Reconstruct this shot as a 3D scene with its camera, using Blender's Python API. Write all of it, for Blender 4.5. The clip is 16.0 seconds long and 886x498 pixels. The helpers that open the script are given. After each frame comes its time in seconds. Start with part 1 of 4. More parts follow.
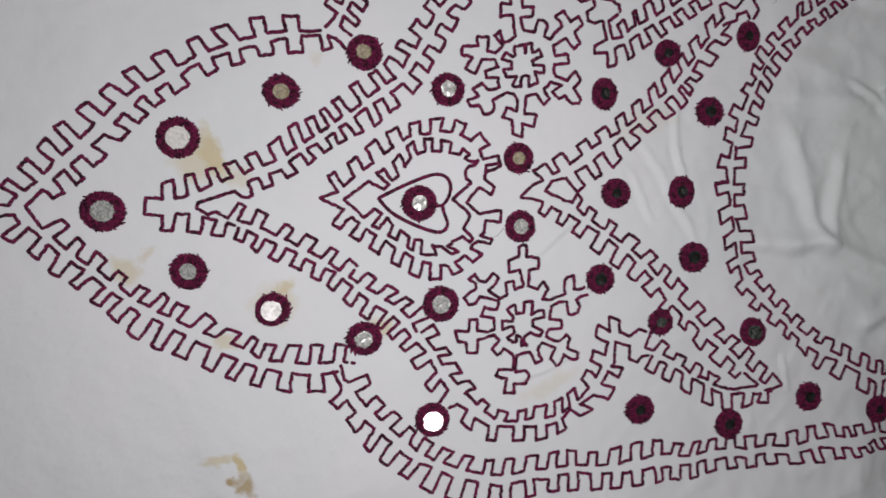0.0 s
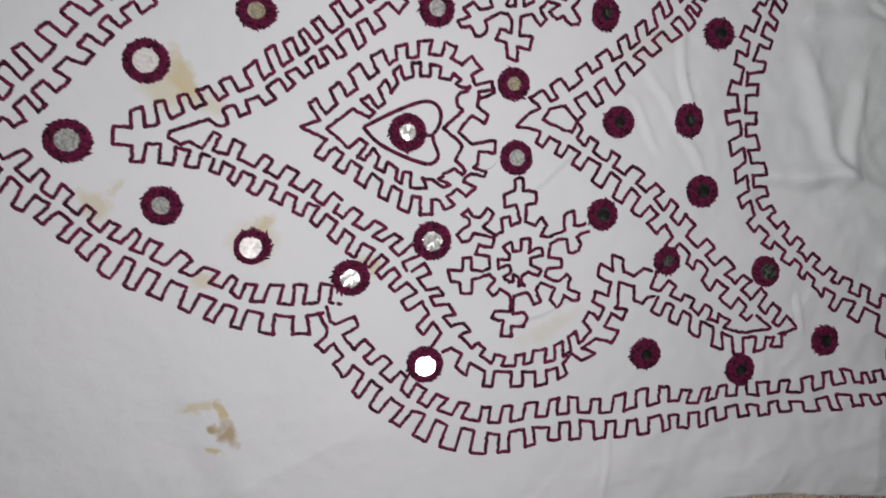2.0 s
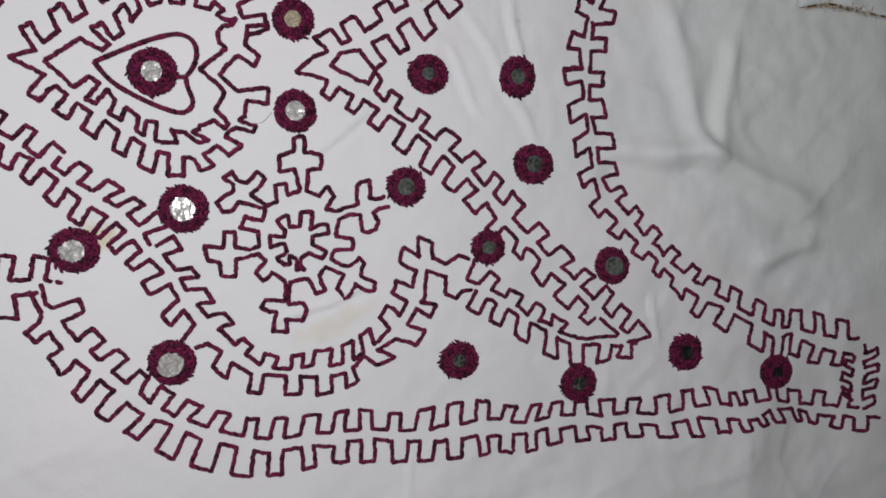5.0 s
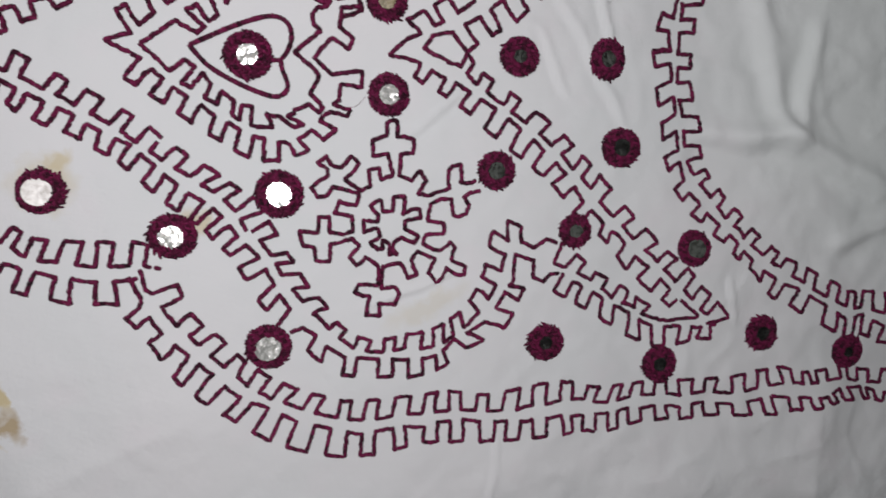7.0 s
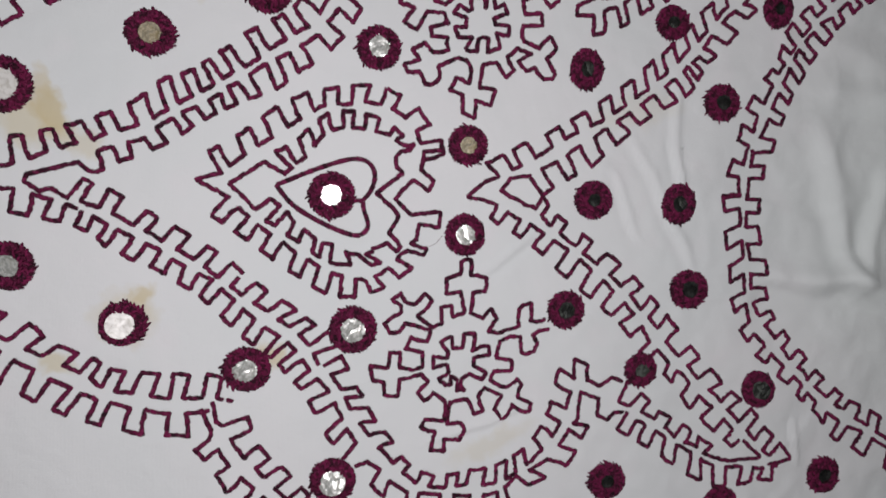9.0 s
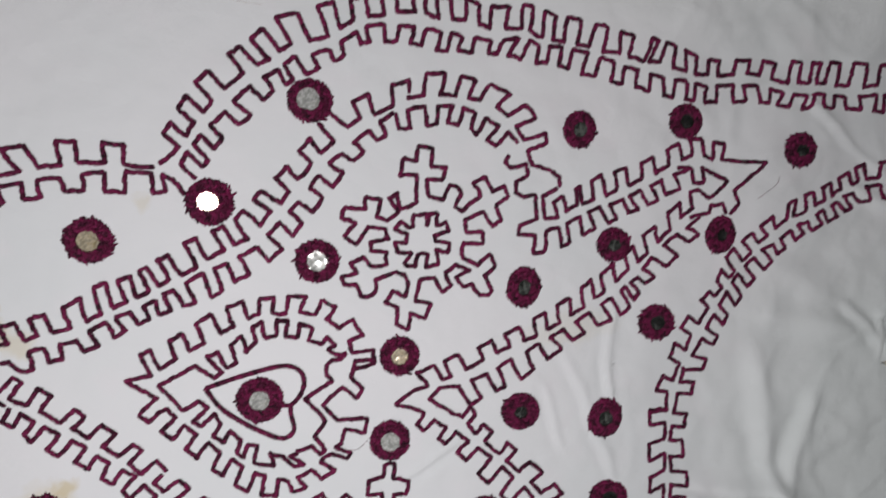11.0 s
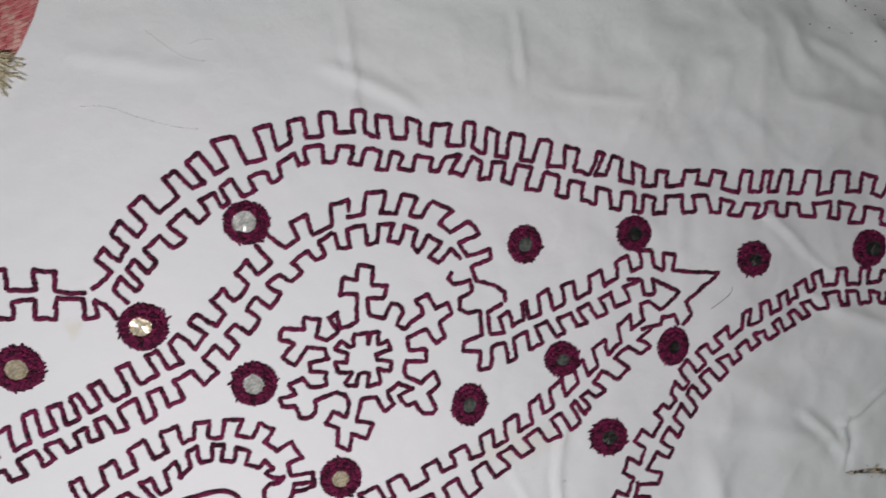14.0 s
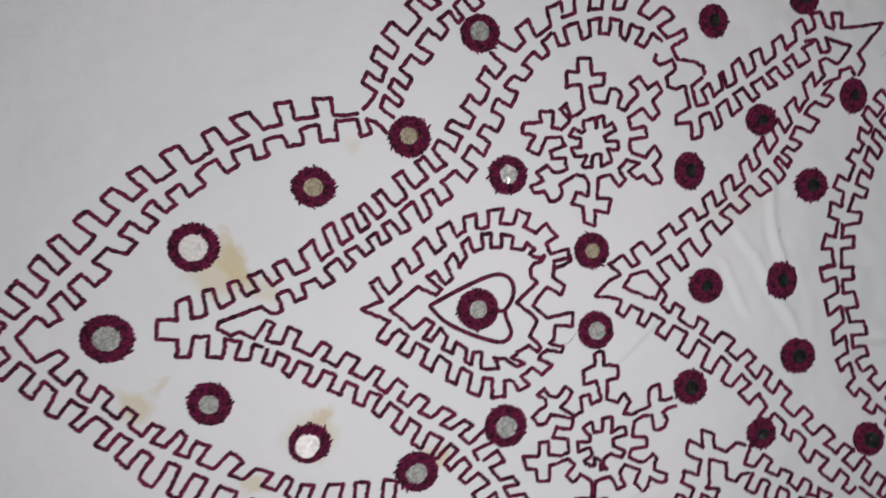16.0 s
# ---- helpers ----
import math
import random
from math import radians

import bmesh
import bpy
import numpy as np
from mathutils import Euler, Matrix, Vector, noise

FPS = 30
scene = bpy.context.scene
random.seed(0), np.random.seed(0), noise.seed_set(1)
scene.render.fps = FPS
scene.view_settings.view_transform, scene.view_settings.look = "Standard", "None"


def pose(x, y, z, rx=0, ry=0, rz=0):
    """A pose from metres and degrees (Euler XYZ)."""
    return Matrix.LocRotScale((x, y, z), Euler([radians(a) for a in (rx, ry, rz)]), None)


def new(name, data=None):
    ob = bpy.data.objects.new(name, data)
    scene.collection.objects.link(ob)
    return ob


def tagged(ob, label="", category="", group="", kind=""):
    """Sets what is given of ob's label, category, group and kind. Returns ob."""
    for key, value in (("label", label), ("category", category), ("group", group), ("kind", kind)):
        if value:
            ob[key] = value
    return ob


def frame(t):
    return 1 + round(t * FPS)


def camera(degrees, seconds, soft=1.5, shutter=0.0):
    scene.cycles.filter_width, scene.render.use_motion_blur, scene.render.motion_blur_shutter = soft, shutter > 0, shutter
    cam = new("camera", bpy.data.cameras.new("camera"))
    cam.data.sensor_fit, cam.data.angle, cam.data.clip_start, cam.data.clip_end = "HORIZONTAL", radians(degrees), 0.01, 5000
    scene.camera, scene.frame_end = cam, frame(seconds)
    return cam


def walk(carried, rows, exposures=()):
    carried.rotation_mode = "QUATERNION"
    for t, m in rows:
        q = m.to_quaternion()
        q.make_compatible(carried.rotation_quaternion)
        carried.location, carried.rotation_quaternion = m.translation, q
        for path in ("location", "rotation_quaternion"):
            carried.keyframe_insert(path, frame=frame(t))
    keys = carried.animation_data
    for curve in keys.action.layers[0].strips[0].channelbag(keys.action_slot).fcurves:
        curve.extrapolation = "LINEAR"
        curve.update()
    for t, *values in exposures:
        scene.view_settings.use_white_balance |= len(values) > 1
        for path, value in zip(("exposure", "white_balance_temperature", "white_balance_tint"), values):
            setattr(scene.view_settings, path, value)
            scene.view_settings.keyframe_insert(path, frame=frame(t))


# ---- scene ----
# ---------- camera ----------
cam = camera(75.26, 16.0, soft=1.7, shutter=0.4)
PATH = [
    (0, -0.0336, -0.0045, 0.3080, -3.50, -8.59, -2.20),
    (0.5, -0.0378, -0.0076, 0.2990, -2.84, -7.12, -2.68),
    (1, -0.0372, -0.0066, 0.2971, -3.57, -6.92, -2.46),
    (1.5, -0.0350, -0.0145, 0.2982, -4.76, -7.39, -2.63),
    (2, -0.0252, -0.0336, 0.2917, -4.66, -8.13, -2.90),
    (2.5, -0.0097, -0.0524, 0.2802, -5.14, -8.41, -2.54),
    (3, 0.0093, -0.0650, 0.2692, -3.07, -8.98, -1.99),
    (3.5, 0.0292, -0.0617, 0.2579, -3.32, -8.04, -1.45),
    (4, 0.0537, -0.0563, 0.2538, -2.85, -8.44, -0.66),
    (4.2, 0.0649, -0.0554, 0.2545, -2.81, -8.16, -0.42),
    (5.25, 0.0800, -0.0555, 0.2490, -4.90, -8.80, -0.80),
    (6.3, 0.0639, -0.0563, 0.2457, -7.06, -9.35, -1.18),
    (6.5, 0.0565, -0.0550, 0.2457, -6.26, -9.60, -1.17),
    (7, 0.0379, -0.0501, 0.2450, -6.77, -9.31, -0.74),
    (7.5, 0.0184, -0.0410, 0.2414, -5.65, -9.15, -0.31),
    (8, 0.0128, -0.0231, 0.2404, -4.64, -8.65, 0.89),
    (8.2, 0.0105, -0.0203, 0.2403, -4.53, -8.78, 1.10),
    (10.3, 0.0140, 0.0436, 0.2352, -3.56, -7.75, 3.81),
    (10.5, 0.0179, 0.0542, 0.2373, -4.08, -7.75, 4.46),
    (11, 0.0320, 0.0915, 0.2382, -6.14, -8.26, 6.54),
    (11.5, 0.0460, 0.1093, 0.2406, -6.03, -8.37, 6.98),
    (12, 0.0666, 0.1233, 0.2471, -6.20, -8.90, 6.81),
    (12.5, 0.0795, 0.1297, 0.2474, -4.71, -8.85, 6.26),
    (13, 0.0801, 0.1466, 0.2408, -5.39, -8.02, 6.86),
    (13.5, 0.0764, 0.1533, 0.2405, -5.99, -8.30, 6.94),
    (14, 0.0541, 0.1337, 0.2337, -4.01, -7.83, 6.36),
    (14.5, 0.0339, 0.1206, 0.2327, -3.22, -7.55, 5.52),
    (15, 0.0019, 0.0920, 0.2350, -2.39, -7.37, 3.93),
    (15.5, -0.0257, 0.0581, 0.2442, -2.06, -7.78, 0.39),
    (16, -0.0479, 0.0413, 0.2558, -2.33, -7.79, -3.91),
]
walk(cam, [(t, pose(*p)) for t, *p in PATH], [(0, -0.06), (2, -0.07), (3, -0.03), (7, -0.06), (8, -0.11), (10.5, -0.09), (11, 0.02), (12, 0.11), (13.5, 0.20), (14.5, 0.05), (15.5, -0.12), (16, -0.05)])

# ---------- light: fixed stand-in for the phone's torch; grey sky through an added ceiling's opening ------
TORCH_AT = Vector((-0.01, -0.015, 0.36))
world = bpy.data.worlds.new("grey_surround")
scene.world = world
world.use_nodes = True
world.node_tree.nodes["Background"].inputs[0].default_value = (0.97, 1.0, 0.95, 1)
world.node_tree.nodes["Background"].inputs[1].default_value = 0.15
# a still point light in place of the torch carried beside the lens
torch = bpy.data.lights.new("torch_stand_in", "POINT")
torch.energy, torch.color, torch.shadow_soft_size = 4.15, (1.0, 0.945, 0.997), 0.022
new("torch_stand_in", torch).location = TORCH_AT

MM = 0.001
rng = random.Random(7)


# ---------- materials ----------
class Nodes:
    def __init__(self, name):
        self.mat = bpy.data.materials.new(name)
        self.mat.use_nodes = True
        self.tree = self.mat.node_tree
        self.bsdf = self.tree.nodes["Principled BSDF"]

    def add(self, kind, **values):
        n = self.tree.nodes.new(kind)
        if "operation" in values:
            n.operation = values["operation"]
        if "vector_type" in values:
            n.vector_type = values["vector_type"]
        if "wave_type" in values:
            n.wave_type, n.bands_direction = values["wave_type"], values["bands_direction"]
        if "data_type" in values:
            n.data_type, n.blend_type = values["data_type"], values["blend_type"]
        return n

    def link(self, a, b):
        self.tree.links.new(a, b)

    def feed(self, socket, v):
        if isinstance(v, bpy.types.NodeSocket):
            self.link(v, socket)
        else:
            socket.default_value = v

    def coords(self):
        return self.add("ShaderNodeTexCoord").outputs["Object"]

    def noise(self, vector, scale, detail=3.0, rough=0.5):
        n = self.add("ShaderNodeTexNoise")
        self.link(vector, n.inputs["Vector"])
        n.inputs["Scale"].default_value, n.inputs["Detail"].default_value, n.inputs["Roughness"].default_value = scale, detail, rough
        return n.outputs["Fac"]

    def ramp(self, fac, a, b, low=0.0, high=1.0):
        n = self.add("ShaderNodeMapRange")
        self.feed(n.inputs["Value"], fac)
        for k, v in (("From Min", a), ("From Max", b), ("To Min", low), ("To Max", high)):
            self.feed(n.inputs[k], v)
        return n.outputs["Result"]

    def mix(self, fac, a, b, how="MIX"):
        n = self.add("ShaderNodeMix", data_type="RGBA", blend_type=how)
        self.feed(n.inputs[0], fac)
        self.feed(n.inputs[6], a)
        self.feed(n.inputs[7], b)
        return n.outputs[2]

    def maths(self, how, a, b=0.0):
        n = self.add("ShaderNodeMath", operation=how)
        self.feed(n.inputs[0], a)
        self.feed(n.inputs[1], b)
        return n.outputs[0]

    def bump(self, height, strength, distance):
        n = self.add("ShaderNodeBump")
        self.link(height, n.inputs["Height"])
        n.inputs["Strength"].default_value, n.inputs["Distance"].default_value = strength, distance
        self.link(n.outputs["Normal"], self.bsdf.inputs["Normal"])

    def set(self, **values):
        for k, v in values.items():
            self.feed(self.bsdf.inputs[k.replace("_", " ")], v)


def stain(n, colour, vector, cx, cy, rx, ry, turn, tint, strength):
    """A soft-edged, uneven stain or tint of its own shape, sizes in millimetres."""
    m = n.add("ShaderNodeMapping", vector_type="TEXTURE")
    m.inputs["Location"].default_value = (cx * MM, cy * MM, 0)
    m.inputs["Rotation"].default_value = (0, 0, radians(turn))
    m.inputs["Scale"].default_value = (rx * MM, ry * MM, 1)
    n.link(vector, m.inputs["Vector"])
    d = n.add("ShaderNodeVectorMath", operation="LENGTH")
    n.link(m.outputs[0], d.inputs[0])
    mask = n.ramp(d.outputs["Value"], 1.0, 0.45, 0.0, strength)
    return n.mix(mask, colour, (*tint, 1))


def cloth_material():
    n = Nodes("white_cotton")
    co = n.coords()
    wob = n.add("ShaderNodeTexNoise")
    wob.inputs["Scale"].default_value, wob.inputs["Detail"].default_value = 130.0, 3.0
    n.link(co, wob.inputs["Vector"])
    off = n.add("ShaderNodeVectorMath", operation="MULTIPLY_ADD")
    n.link(wob.outputs["Color"], off.inputs[0])
    off.inputs[1].default_value = (0.012, 0.012, 0)
    n.link(co, off.inputs[2])
    shift = n.add("ShaderNodeVectorMath", operation="SUBTRACT")
    n.link(off.outputs[0], shift.inputs[0])
    shift.inputs[1].default_value = (0.006, 0.006, 0)
    v = shift.outputs[0]
    col = n.mix(n.ramp(n.noise(co, 9, 4), 0.35, 0.65), (0.765, 0.785, 0.775, 1), (0.72, 0.76, 0.745, 1))
    col = n.mix(n.ramp(n.noise(co, 42, 3), 0.55, 0.8, 0, 0.5), col, (0.77, 0.755, 0.76, 1))
    # two broad tints, greener and slightly darker: inside the neck, along the top
    col = stain(n, col, v, 310, 5, 135, 130, 0, (0.70, 0.765, 0.73), 0.75)
    col = stain(n, col, v, 110, 250, 420, 95, 0, (0.725, 0.775, 0.74), 0.7)
    yellow, brown, pale = (0.60, 0.51, 0.28), (0.40, 0.29, 0.12), (0.66, 0.62, 0.46)
    for s in ((-111, 23, 16, 10, -15, pale, 0.8), (-104, 28, 7.5, 13, 35, yellow, 0.75), (-107, 38, 4, 8, 20, yellow, 0.5),
              (-78, -50, 15, 13, 0, pale, 0.7), (-72, -42, 7, 5, 30, yellow, 0.6),
              (-150, -28, 11, 7, -35, pale, 0.85), (-138, -20, 8, 3, 40, yellow, 0.4), (-104, -68, 9, 5, -20, pale, 0.8),
              (-24, -66, 8, 7, 30, yellow, 0.6), (-94, 17, 9, 7, -20, pale, 0.6), (-50, 75, 5, 5, 0, pale, 0.4), (130, 40, 26, 9, 15, pale, 0.25), (70, -105, 24, 6, 25, pale, 0.35),
              (-111.5, -130, 13, 3.5, 8, pale, 0.9), (-100.5, -133, 2.2, 8, 15, yellow, 0.9), (-104.5, -141.5, 4.2, 3, -20, brown, 0.85),
              (-97.5, -145.5, 4.6, 8.5, 20, brown, 0.8), (-105.5, -152.5, 5.5, 2.6, -30, yellow, 0.8)):
        col = stain(n, col, v, *s)
    wx = n.add("ShaderNodeTexWave", wave_type="BANDS", bands_direction="X")
    wy = n.add("ShaderNodeTexWave", wave_type="BANDS", bands_direction="Y")
    for w in (wx, wy):
        w.inputs["Scale"].default_value, w.inputs["Distortion"].default_value = 640.0, 0.6
        n.link(co, w.inputs["Vector"])
    weave = n.maths("ADD", wx.outputs["Fac"], wy.outputs["Fac"])
    fine = n.maths("ADD", n.maths("MULTIPLY", weave, 0.08), n.noise(co, 190, 4, 0.6))
    n.bump(n.maths("ADD", fine, n.maths("MULTIPLY", n.noise(co, 38, 3), 1.6)), 0.3, 0.0012)
    n.set(Base_Color=col, Roughness=0.85, Sheen_Weight=0.15)
    n.bsdf.inputs["Specular IOR Level"].default_value = 0.25
    return n.mat


def thread_material():
    n = Nodes("maroon_thread")
    g = n.add("ShaderNodeNewGeometry").outputs["Random Per Island"]
    co = n.coords()
    col = n.mix(g, (0.016, 0.0008, 0.006, 1), (0.185, 0.009, 0.062, 1))
    # fine pink flecks: highlights on the strands put into the colour
    col = n.mix(n.ramp(n.noise(co, 1100, 2), 0.56, 0.74, 0, 0.5), col, (0.40, 0.05, 0.17, 1))
    n.bump(n.noise(co, 1800, 2), 0.9, 0.0006)
    n.set(Base_Color=col, Roughness=0.75)
    n.bsdf.inputs["Specular IOR Level"].default_value = 0.3
    return n.mat


def glass_material(name, clear, fleck, silver, dust):
    """Mirror glass: silver is the metallic share, the rest flat colour; dust is the least roughness."""
    n = Nodes(name)
    co = n.coords()
    speck = n.ramp(n.noise(co, 520, 4, 0.65), 0.52, 0.66)
    scratch = n.add("ShaderNodeTexWave", wave_type="BANDS", bands_direction="DIAGONAL")
    scratch.inputs["Scale"].default_value, scratch.inputs["Distortion"].default_value, scratch.inputs["Detail"].default_value = 150.0, 9.0, 3.0
    n.link(co, scratch.inputs["Vector"])
    col = n.mix(speck, (*clear, 1), (*fleck, 1))
    col = n.mix(n.ramp(scratch.outputs["Fac"], 0.75, 1.0, 0.0, 0.4), col, (*fleck, 1))
    n.set(Base_Color=col, Metallic=n.maths("MULTIPLY", n.ramp(n.noise(co, 260, 4), 0.3, 0.75, silver, silver - 0.15), n.ramp(n.noise(co, 640, 5, 0.7), 0.46, 0.6, 1.0, 1.0 - 2.0 * (1.0 - silver) if silver > 0.6 else 0.4)), Roughness=n.ramp(n.noise(co, 300, 3), 0.3, 0.75, dust, dust + 0.16))
    n.bump(n.noise(co, 240, 3), 0.6, 0.0006)
    return n.mat


def mat_material():
    n = Nodes("woven_cotton_mat")
    co = n.coords()
    sep = n.add("ShaderNodeSeparateXYZ")
    n.link(co, sep.inputs[0])
    red, gold, green = (0.46, 0.075, 0.09, 1), (0.58, 0.48, 0.22, 1), (0.46, 0.45, 0.20, 1)
    band = n.add("ShaderNodeValToRGB")
    band.color_ramp.interpolation = "CONSTANT"
    stops = ((-150, red), (-60, gold), (84, green), (139, red), (171, gold), (231, red), (292, gold))
    ramp = band.color_ramp
    ramp.elements[0].color, ramp.elements[1].color = stops[0][1], stops[-1][1]
    ramp.elements[1].position = (stops[-1][0] + 150) / 500
    for x, c in stops[1:-1]:
        ramp.elements.new((x + 150) / 500).color = c
    n.link(n.ramp(sep.outputs[0], -0.15, 0.35), band.inputs[0])
    col = n.mix(n.maths("LESS_THAN", n.maths("ABSOLUTE", n.maths("SUBTRACT", sep.outputs[1], 0.170)), 0.006), band.outputs[0], green)
    far = n.mix(n.maths("LESS_THAN", n.maths("ABSOLUTE", n.maths("SUBTRACT", sep.outputs[0], 0.263)), 0.037), green, (0.50, 0.11, 0.13, 1))
    col = n.mix(n.maths("GREATER_THAN", sep.outputs[1], 0.2), col, far)
    island = n.add("ShaderNodeNewGeometry").outputs["Random Per Island"]
    col = n.mix(n.ramp(island, 0.6, 0.8, 0.0, 0.5), col, (0.70, 0.56, 0.46, 1))
    col = n.mix(n.ramp(island, 0.3, 0.0, 0.0, 0.4), col, (0.20, 0.05, 0.06, 1))
    col = n.mix(n.ramp(n.noise(co, 420, 3), 0.35, 0.7, 0, 0.4), col, (0.72, 0.50, 0.42, 1))
    col = n.mix(n.ramp(n.noise(co, 60, 3), 0.4, 0.7, 0, 0.3), col, (0.26, 0.08, 0.07, 1))
    n.bump(n.noise(co, 800, 3), 0.6, 0.001)
    n.set(Base_Color=col, Roughness=0.95)
    return n.mat


def plain(name, colour, rough, scale, other):
    n = Nodes(name)
    co = n.coords()
    n.set(Base_Color=n.mix(n.noise(co, scale, 5), (*colour, 1), (*other, 1)), Roughness=rough)
    n.bump(n.noise(co, scale * 8, 4), 0.3, 0.004)
    return n.mat


COTTON, THREAD, WEAVE = cloth_material(), thread_material(), mat_material()
# right-hand mirrors: a dark reflection put into the glass colour
DIM_REFLECTION_GLASS = glass_material("dim_reflection_mirror", (0.36, 0.38, 0.36), (0.10, 0.105, 0.09), 1.0, 0.04)
# dust, and a flat grey that stands in for reflected grey light
GREY_GLASS = glass_material("dusty_grey_reflection_mirror", (0.62, 0.64, 0.60), (0.36, 0.37, 0.33), 0.68, 0.05)
AMBER_GLASS = glass_material("amber_tinted_mirror", (0.56, 0.50, 0.36), (0.30, 0.25, 0.14), 0.62, 0.06)
PALE_GLASS = glass_material("worn_mirror", (0.80, 0.80, 0.75), (0.60, 0.59, 0.53), 0.22, 0.45)
FLOOR = plain("cement_floor", (0.22, 0.21, 0.20), 0.8, 3.0, (0.30, 0.29, 0.27))
SURROUND = plain("dim_surround", (0.10, 0.095, 0.085), 0.9, 2.0, (0.07, 0.065, 0.06))
FRAY = plain("frayed_yarn", (0.68, 0.60, 0.38), 0.9, 90.0, (0.50, 0.48, 0.33))
RED_YARN = plain("red_yarn", (0.42, 0.06, 0.08), 0.9, 90.0, (0.30, 0.05, 0.06))
GREEN_YARN = plain("green_yarn", (0.34, 0.36, 0.20), 0.9, 90.0, (0.44, 0.42, 0.24))
LINT = plain("white_yarn", (0.72, 0.72, 0.69), 0.9, 90.0, (0.55, 0.53, 0.50))


# ---------- mesh helpers ----------
def mesh_object(name, verts, faces, material, parent=None, label="", smooth=True):
    me = bpy.data.meshes.new(name)
    me.from_pydata(verts, [], faces)
    me.materials.append(material)
    if smooth:
        me.polygons.foreach_set("use_smooth", [True] * len(me.polygons))
    me.update()
    ob = new(name, me)
    ob.parent = parent
    if label:
        ob["label"] = label
    return ob


def box(name, x0, y0, z0, x1, y1, z1, material):
    bm = bmesh.new()
    bmesh.ops.create_cube(bm, size=1)
    bmesh.ops.transform(bm, verts=bm.verts, matrix=Matrix.LocRotScale(((x0 + x1) / 2, (y0 + y1) / 2, (z0 + z1) / 2), None, (x1 - x0, y1 - y0, z1 - z0)))
    me = bpy.data.meshes.new(name)
    bm.to_mesh(me)
    me.materials.append(material)
    return new(name, me)


# ---------- the setting: floor, and an unseen room added for reflections ---
tagged(box("floor", -3, -3, -0.06, 3, 3, -0.014, FLOOR), "grey cement floor under the woven mat", "floor", kind="structure")
# added ceiling: its opening greys the left mirrors, its slab darkens the right
lid = bmesh.new()
for x0, y0, x1, y1 in ((0.8, -3, 3, 3), (-3, -3, -2.0, 3), (-2.0, 1.7, 0.8, 3), (-2.0, -3, 0.8, -1.7)):
    bmesh.ops.create_cube(lid, size=1, matrix=Matrix.LocRotScale(((x0 + x1) / 2, (y0 + y1) / 2, 2.25), None, (x1 - x0, y1 - y0, 0.1)))
slab = bpy.data.meshes.new("ceiling")
lid.to_mesh(slab)
slab.materials.append(SURROUND)
tagged(new("ceiling", slab), "unseen dim ceiling added to shape mirror reflections, open to grey sky", "ceiling", kind="structure")
# added walls, out of view, kept dim so mirrors reflect little
for side, x0, y0, x1, y1 in (("east", 3, -3, 3.15, 3), ("west", -3.15, -3, -3, 3), ("north", -3, 3, 3, 3.15), ("south", -3, -3.15, 3, -3)):
    tagged(box("unseen_wall_" + side, x0, y0, -0.06, x1, y1, 2.3, SURROUND), "unseen dim wall added to close the place for reflections", "wall", kind="structure")

# ---------- relief of the cloth ----------
CREASES_NECK = [
    (200.7, -30.3, 244.6, -32.9, 10, 2.2),
    (244.6, -32.9, 296, -56.1, 10, 2.2),
    (253.1, 14.9, 250.1, -26.3, 7, 1.2),
    (223.2, 28.9, 241.3, -28.9, 8, 1.4),
    (265.2, 61.6, 284.3, 47.1, 3.5, 1.1),
    (287.7, 49.3, 284.7, 59.9, 3, 1),
    (284.7, 59.9, 304.6, 75.9, 3, 1),
    (290.8, 49.5, 289.5, 37.9, 1.6, -1.2),
    (321.7, 88, 348.5, 98.6, 8, 1.5),
    (226.4, 152.9, 268.5, 126.7, 2.5, 0.8),
    (258.2, 116.2, 319.7, 99.2, 5, 1),
    (226.3, 53.8, 271.4, 50.7, 9, 1.2),
    (272.8, -83.3, 300.3, -75.7, 8, 1.4),
]
CREASES_EDGE = [
    (284.5, 231.3, 296.5, 214.7, 4, 1),
    (296.5, 214.7, 328.8, 205.8, 3.5, 1.1),
    (240.6, 229.7, 275.1, 215.5, 4, 0.5),
    (107.6, 218.1, 112.5, 195.4, 2.5, 0.7),
    (39.1, 207, 46.4, 174.2, 2.5, 0.7),
    (36.5, 186.4, 69, 177.3, 4, 0.8),
    (-58.4, 178.5, -18.4, 178.1, 5, 0.4),
    (130.4, 190.8, 161.2, 190.3, 4, 0.4),
]
CREASES_YOKE = [
    (102.3, -169.7, 97.7, -197.3, 1.6, 0.7),
    (120.8, 11.3, 133.8, -12.1, 2.5, 0.7),
    (147.9, 26.2, 152.4, 9.8, 2, 0.7),
    (65, -30.5, 84.5, -16.2, 2.5, 0.7),
    (46.5, -103.4, 82.1, -90.6, 2, 0.8),
    (148.3, 52.1, 150.7, 11.9, 3, 0.7),
    (131.1, 24.9, 160, -26.2, 3, 0.7),
    (215.8, -100.6, 219.7, -117.3, 2, 0.9),
    (24.3, -129.6, 33.5, -140.4, 1.5, 0.5),
]
# pressed folds: ends, height, and how far each side runs out
FOLDS_MIDDLE = [
    (-100.5, -177.4, -20.8, -145.8, 3, 50, 30),
    (265.8, -220.1, 268.9, -166.9, 3.2, 40, 13),
    (98, -204.6, 97.9, -184.4, 1, 8, 3),
    (354.9, 64, 337.7, 89.1, 2.4, 8, 16),
    (337.7, 89.1, 321.7, 106.4, 2.4, 8, 14),
    (321.7, 106.4, 291.8, 115.1, 1.6, 8, 10),
    (268.2, 239.2, 282.4, 225.8, 3, 7, 14),
    (282.4, 225.8, 301.8, 219.4, 3, 7, 12),
    (301.8, 219.4, 328.6, 207.1, 3.2, 7, 12),
]
